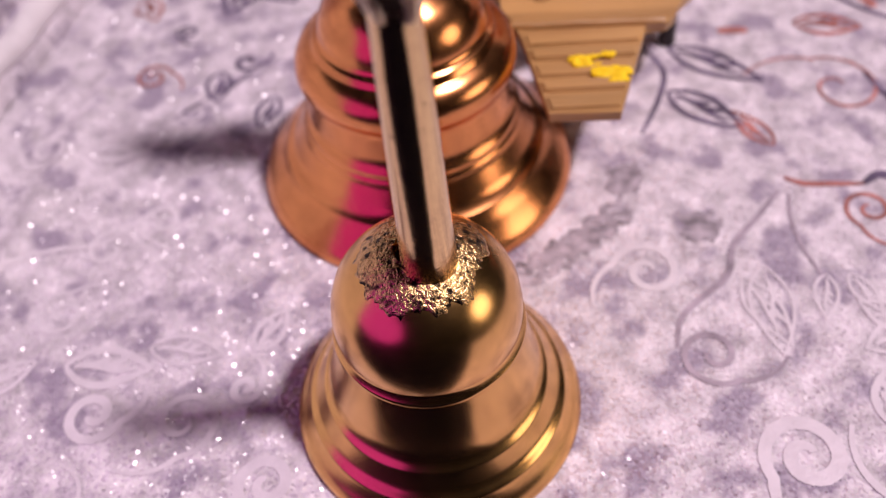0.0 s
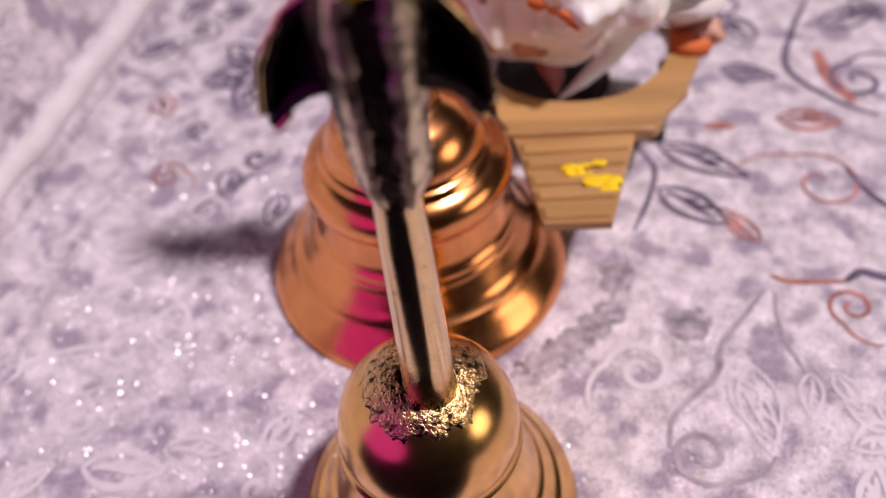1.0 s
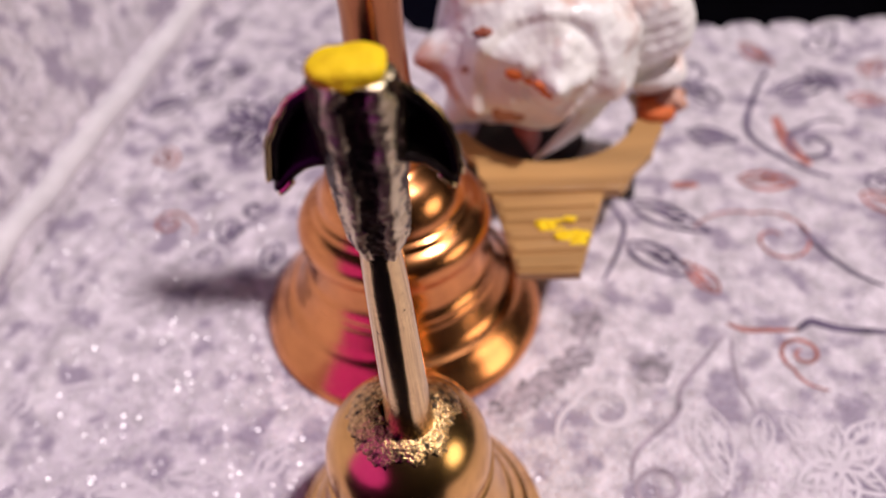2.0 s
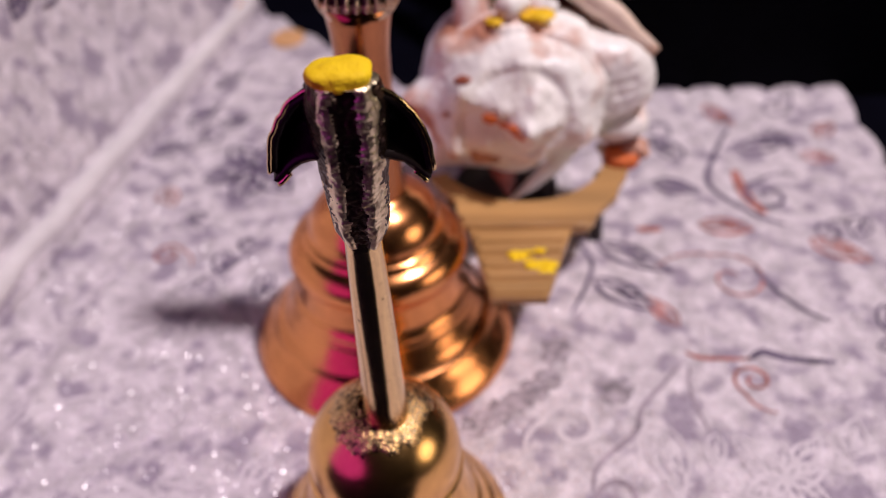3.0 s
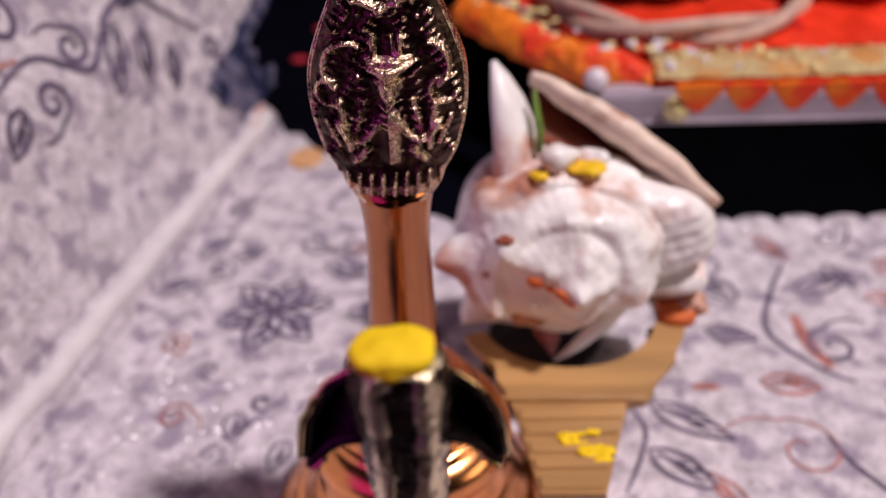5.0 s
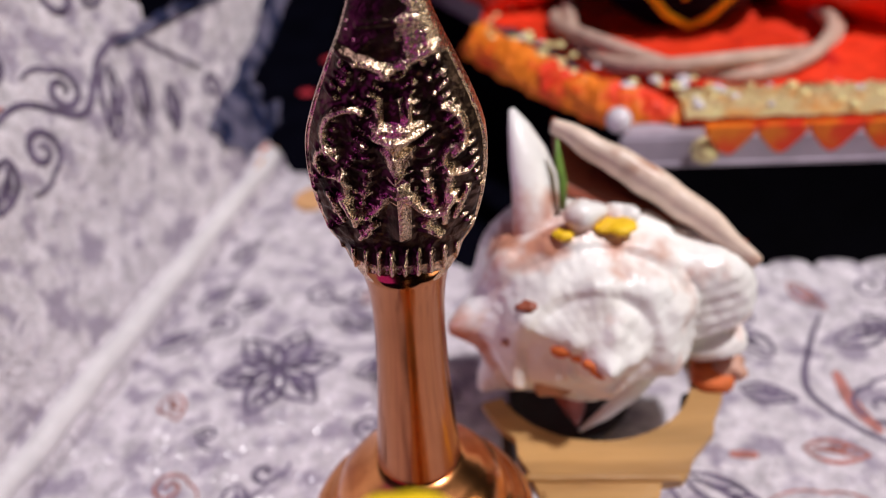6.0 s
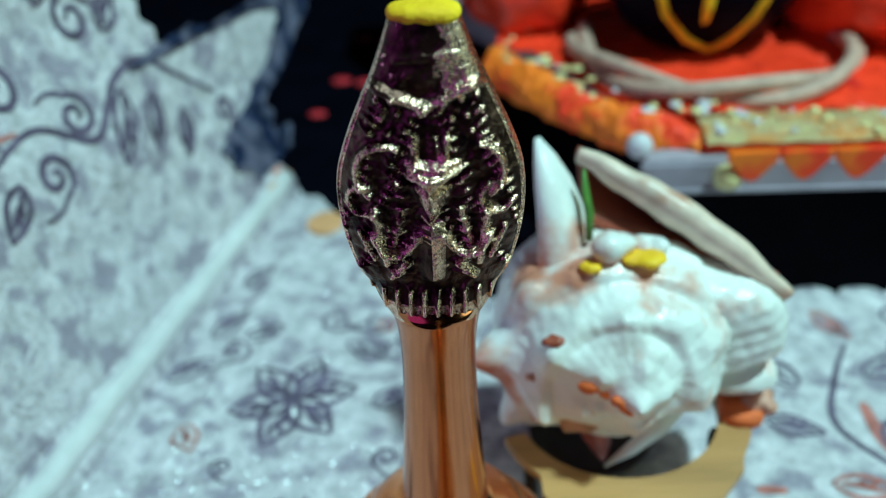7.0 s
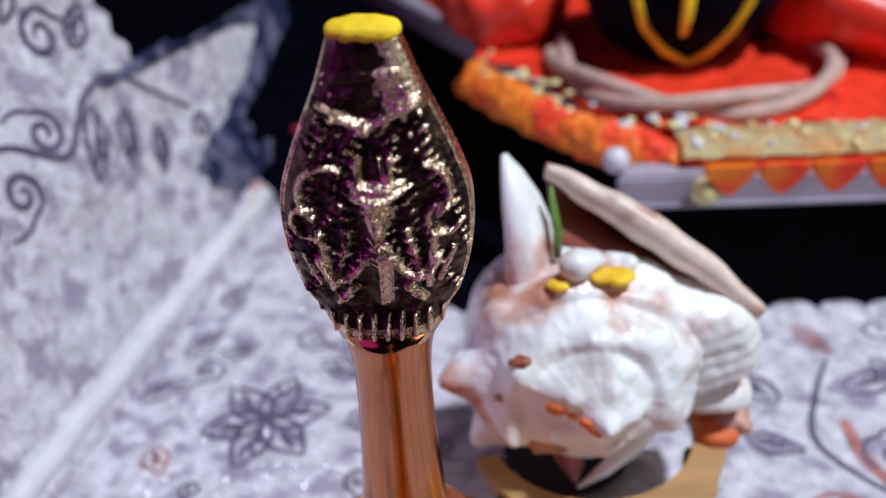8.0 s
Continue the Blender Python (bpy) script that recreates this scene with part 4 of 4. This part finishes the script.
    part("lip", tube(rim, [1.2 + 2.7 * math.sin(math.pi * (0.08 + 0.84 * i / 48)) + 0.4 * noise.noise(Vector((i / 5, 2, 0))) for i in range(49)], 16, flat=1.4), SHELL_RIM, shell, "thick beige outer lip")
    # lower spine, its shaded face stained dark red
    part("spike", tube([(60, 46, 40), (53, 42, 32), (46, 40, 26), (39.6, 39.2, 20.8)], [5.0, 4.2, 2.8, 0.6], 16, flat=0.55), SHELL, shell, "pale pointed fin of the shell")
    part("stain", tube([(36, 46, 36), (37.5, 43, 31), (39, 41, 26), (39.4, 40.2, 22)], [6.0, 5.4, 3.2, 0.8], 16, flat=0.5), RED_STAIN, shell, "dark red stained face of the lower spine")
    # stains along the seams
    for x, z, size, turn in ((36.0, 56.5, (6.5, 1.5, 1.8), -14), (40.6, 54.4, (3.6, 1.5, 1.6), -30)):
        bm = blob((0, 0, 0), size, 1.0, 2.4, 4)
        bm.transform(Matrix.Translation(on_front(x, z) + Vector((0, 0.9, 0))) @ Matrix.Rotation(radians(-turn), 4, "Y"))
        part("stain", bm, ORANGE_STAIN, shell, "orange-brown stain beside the spire's point")
    for x, z, r in ((31, 41, 3.8), (14, 56, 1.4), (15, 34, 2.0)):
        part("stain", blob(on_front(x, z) + Vector((0, 0.9, 0)), (r * 1.5, 1.4, r), 1.4, 2.0, 4), SHELL_STAIN, shell, "brown-pink stain between the whorls")
    part("stain", blob(on_front(21, 71.5), (2.6, 1.6, 1.2), 0.9, 2.0, 3), SHELL_IN, shell, "small dark brown hole")
    part("stain", blob((80, 50, 32), (4.6, 4.5, 3.4), 1.2, 3.0, 4), SHELL_STAIN, shell, "orange-pink stain at the end of the lip")


conch_stand()
conch()
stalk = thing("leaf_stalk", "thin green leaf stalk tucked in the conch", "leaf", (0, 0, 0))
part("stalk", tube([(35.2, 57, 79), (35.3, 59, 85), (34.4, 62, 90), (34, 63, 95)], [1.2, 1.5, 1.3, 0.4], 10, flat=0.5), GREEN, stalk)
petal = thing("yellow_petal", "crumpled yellow petal with white paste lying on the conch", "petal", (0, 0, 0))
part("petal", blob((46.5, 48, 79.6), (5.2, 3.0, 1.4), 1.4, 3.6, 4), PETAL, petal)
part("petal", blob((34, 46, 79), (2.6, 1.8, 0.9), 0.8, 2.0, 3), PETAL, petal)
part("paste", blob((39.5, 50, 81.5), (5.2, 4, 3.6), 1.2, 4.5, 4), SHELL, petal, "white crumbly paste")
part("paste", blob((47.5, 52, 80.5), (5.0, 3, 2.4), 1.2, 4.0, 4), SHELL, petal, "white crumbly paste")


# ---- the altar behind ----
def altar():
    seat = thing("altar_platform", "black platform with a pale lilac board edge on top", "platform", (0, 0, -3))
    outline = [(70, 137), (330, 133), (330, 420), (-36, 420), (-36, 370), (48, 224), (74, 166)]
    part("base", slab(outline, 0, 49), BLACK, seat, "near-black front of the platform", smooth=False)
    part("board", slab([(62, 133), (334, 129), (334, 424), (-40, 424), (-40, 372), (44, 226), (70, 166), (67, 141)], 49.2, 60.5, bevel=1.2), BOARD, seat, smooth=False)
    cover = thing("seat_cover", "red satin seat cover with gold lace and orange felt fringe", "seat cover", (0, 0, 0))
    part("cover_cloth", slab([(84, 139), (326, 136), (326, 410), (-40, 410), (40, 222)], 57.8, 60.5, bevel=0.8), RED, cover, "red satin cloth")
    # gold lace band along the front, uneven
    bm = bmesh.new()
    rows = []
    for i in range(121):
        x = 84 + 236 * i / 120
        row = []
        for j in range(13):
            y = 136 + 23 * j / 12
            z = 61.5 + 2.4 * math.sin(math.pi * j / 12) + 1.1 * noise.noise(Vector((x / 5, y / 5, 0))) + 0.6 * math.sin(x * 0.9) * math.sin(y * 0.9)
            row.append(bm.verts.new((x, y, z)))
        rows.append(row)
    for a, b in zip(rows, rows[1:]):
        for j in range(12):
            bm.faces.new((a[j], a[j + 1], b[j + 1], b[j]))
    bmesh.ops.solidify(bm, geom=list(bm.faces), thickness=0.8)
    part("lace_band", bm, GOLD_LACE, cover, "glittering gold lace band")
    for k in range(90):
        x, y, r = random.uniform(88, 318), random.uniform(138, 158), random.uniform(1.0, 2.4)
        part("lace_bead", blob((x, y, 63.4), (r, r, r * 0.8), 0, 1, 2), GOLD if k % 3 else PEARL, cover)
    for k in range(14):
        x = 88 + 16.5 * k
        tri = slab([(x, 134.5), (x + 16.4, 134.5), (x + 15.6, 131.0), (x + 10.6, 125), (x + 8.2, 123.6), (x + 5.8, 125), (x + 0.8, 131.0)], 0, 1.6, bevel=0.4)
        tri.transform(Matrix.Translation((0, 127.6, 60.5 - 131.2)) @ Matrix.Translation((0, 0, 131.2)) @ Matrix.Rotation(radians(90), 4, "X") @ Matrix.Translation((0, -131.2, 0)))
        part("fringe_point", tri, ORANGE, cover, smooth=False)
    # slanting orange side band with sequins
    side = [(84 - 68 * t, 142 + 76 * t - 14 * math.sin(math.pi * t), 59.5) for t in [i / 20 for i in range(21)]]
    bm = tube([side[0], *[tuple(Vector(side[k // 4]).lerp(Vector(side[min(20, k // 4 + 1)]), (k % 4) / 4)) for k in range(1, 81)]], [(7.6 + 1.2 * noise.noise(Vector((k / 6, 1, 4)))) * (0.45 + 0.55 * smooth_step(0, 16, k)) for k in range(81)], 28, flat=0.6)
    for v in bm.verts:
        v.co += Vector((1.6 * noise.noise(v.co / 4), 1.6 * noise.noise(v.co / 4 + Vector((9, 0, 0))), 2.2 * noise.noise(v.co / 3.2)))
    part("side_band", bm, ORANGE, cover, "crumpled orange felt band")
    # crumpled satin between the trims
    bm = bmesh.new()
    grid = {}
    for i in range(101):
        for j in range(81):
            x, y = 20 + 3.0 * i, 158 + 3.0 * j
            if x > 92 - (y - 142) * 0.8:
                grid[i, j] = bm.verts.new((x, y, 62.0 + 2.6 * noise.noise(Vector((x / 14, y / 14, 1))) + 1.4 * noise.noise(Vector((x / 5, y / 5, 2)))))
    for i, j in grid:
        if (i + 1, j) in grid and (i, j + 1) in grid and (i + 1, j + 1) in grid:
            bm.faces.new((grid[i, j], grid[i + 1, j], grid[i + 1, j + 1], grid[i, j + 1]))
    part("cover_folds", bm, RED, cover, "crumpled red satin")
    random.seed(9)
    for k in range(44):
        t, off, r = random.random(), random.uniform(0, 24), random.uniform(1.2, 3.0)
        p = Vector((86 - 72 * t + off * 0.8, 147 + 76 * t - 14 * math.sin(math.pi * t) + off * 0.75, 64.6 if off < 7 else 64.4))
        part("sequin", blob(p, (r, r, 1.0), 0, 1, 2), GOLD if k % 3 else PEARL, cover)
    cushion = thing("cushion", "shiny red satin cushion behind the gold lace", "cushion", (0, 0, 0))
    part("cushion_cover", blob((195, 255, 78), (62, 60, 22), 6, 22, 5, 2.6), RED, cushion)
    cushion = thing("cushion", "shiny red satin cushion beside the black stone", "cushion", (0, 0, 0))
    part("cushion_cover", blob((34, 270, 74), (26, 34, 16), 6, 16, 5, 2.6), RED, cushion)
    stone = thing("sacred_stone", "smooth black round stone with yellow painted mark", "stone", (0, 0, 0))
    part("stone_body", blob((102, 236, 96), (40, 40, 40), 0.6, 20, 5), STONE, stone)

    def on_stone(x, z):
        r = Vector(((x - 102) / 40.6, 0, (z - 96) / 40.6))
        return (x, 236 - 40.6 * math.sqrt(max(0, 1 - r.length_squared)), z)

    mark = [on_stone(x, z) for x, z in ((77, 104), (78, 95), (82, 82), (91, 71), (101, 65), (107, 70), (114, 80), (119, 92), (120, 104))]
    part("painted_outline", tube(mark, 1.8, 8), PASTE, stone, "yellow painted shield outline")
    part("painted_bar", tube([on_stone(96, z) for z in (108, 100, 92, 86, 80)], [4.2, 4.2, 4.0, 3.6, 2.4], 10, flat=0.4), PASTE, stone, "yellow painted bar")
    ring = thing("cord_ring", "twisted beige cord ring round the black stone", "cord", (0, 0, 0))
    for s in (0, math.pi):
        pts = []
        for k in range(121):
            a = math.pi * (0.9 + 1.2 * k / 120)
            tw = a * 3 + s
            r = 52 + 3.0 * math.cos(tw)
            pts.append((104 + r * math.cos(a), 217 + r * math.sin(a), 66.0 + 3.0 * math.sin(tw)))
        part("cord_strand", tube(pts, 2.9, 10), BEIGE, ring)
    bead = thing("pearl_bead", "white pearl bead at the corner of the platform", "bead", (0, 0, 0))
    part("bead", blob((62.5, 138, 61.2), (4.4, 4.4, 4.4), 0, 1, 4), PEARL, bead)
    bead = thing("gold_bead", "round gold bead hanging by the lace", "bead", (0, 0, 0))
    part("bead", blob((90, 130, 53), (4.6, 4.0, 4.6), 0.4, 2, 4), GOLD, bead)


altar()
for x, y, r in ((-66, 352, 6), (-74, 308, 5), (-52, 348, 6), (-58, 420, 8)):
    p = thing("flower_petal", "small dark red flower petal on the black table", "petal", (x, y, -3), "red petals")
    part("petal", blob((0, 0, 1.2), (r, r * 0.7, 1.2), 0.6, 3, 3), RED_PETAL, p)
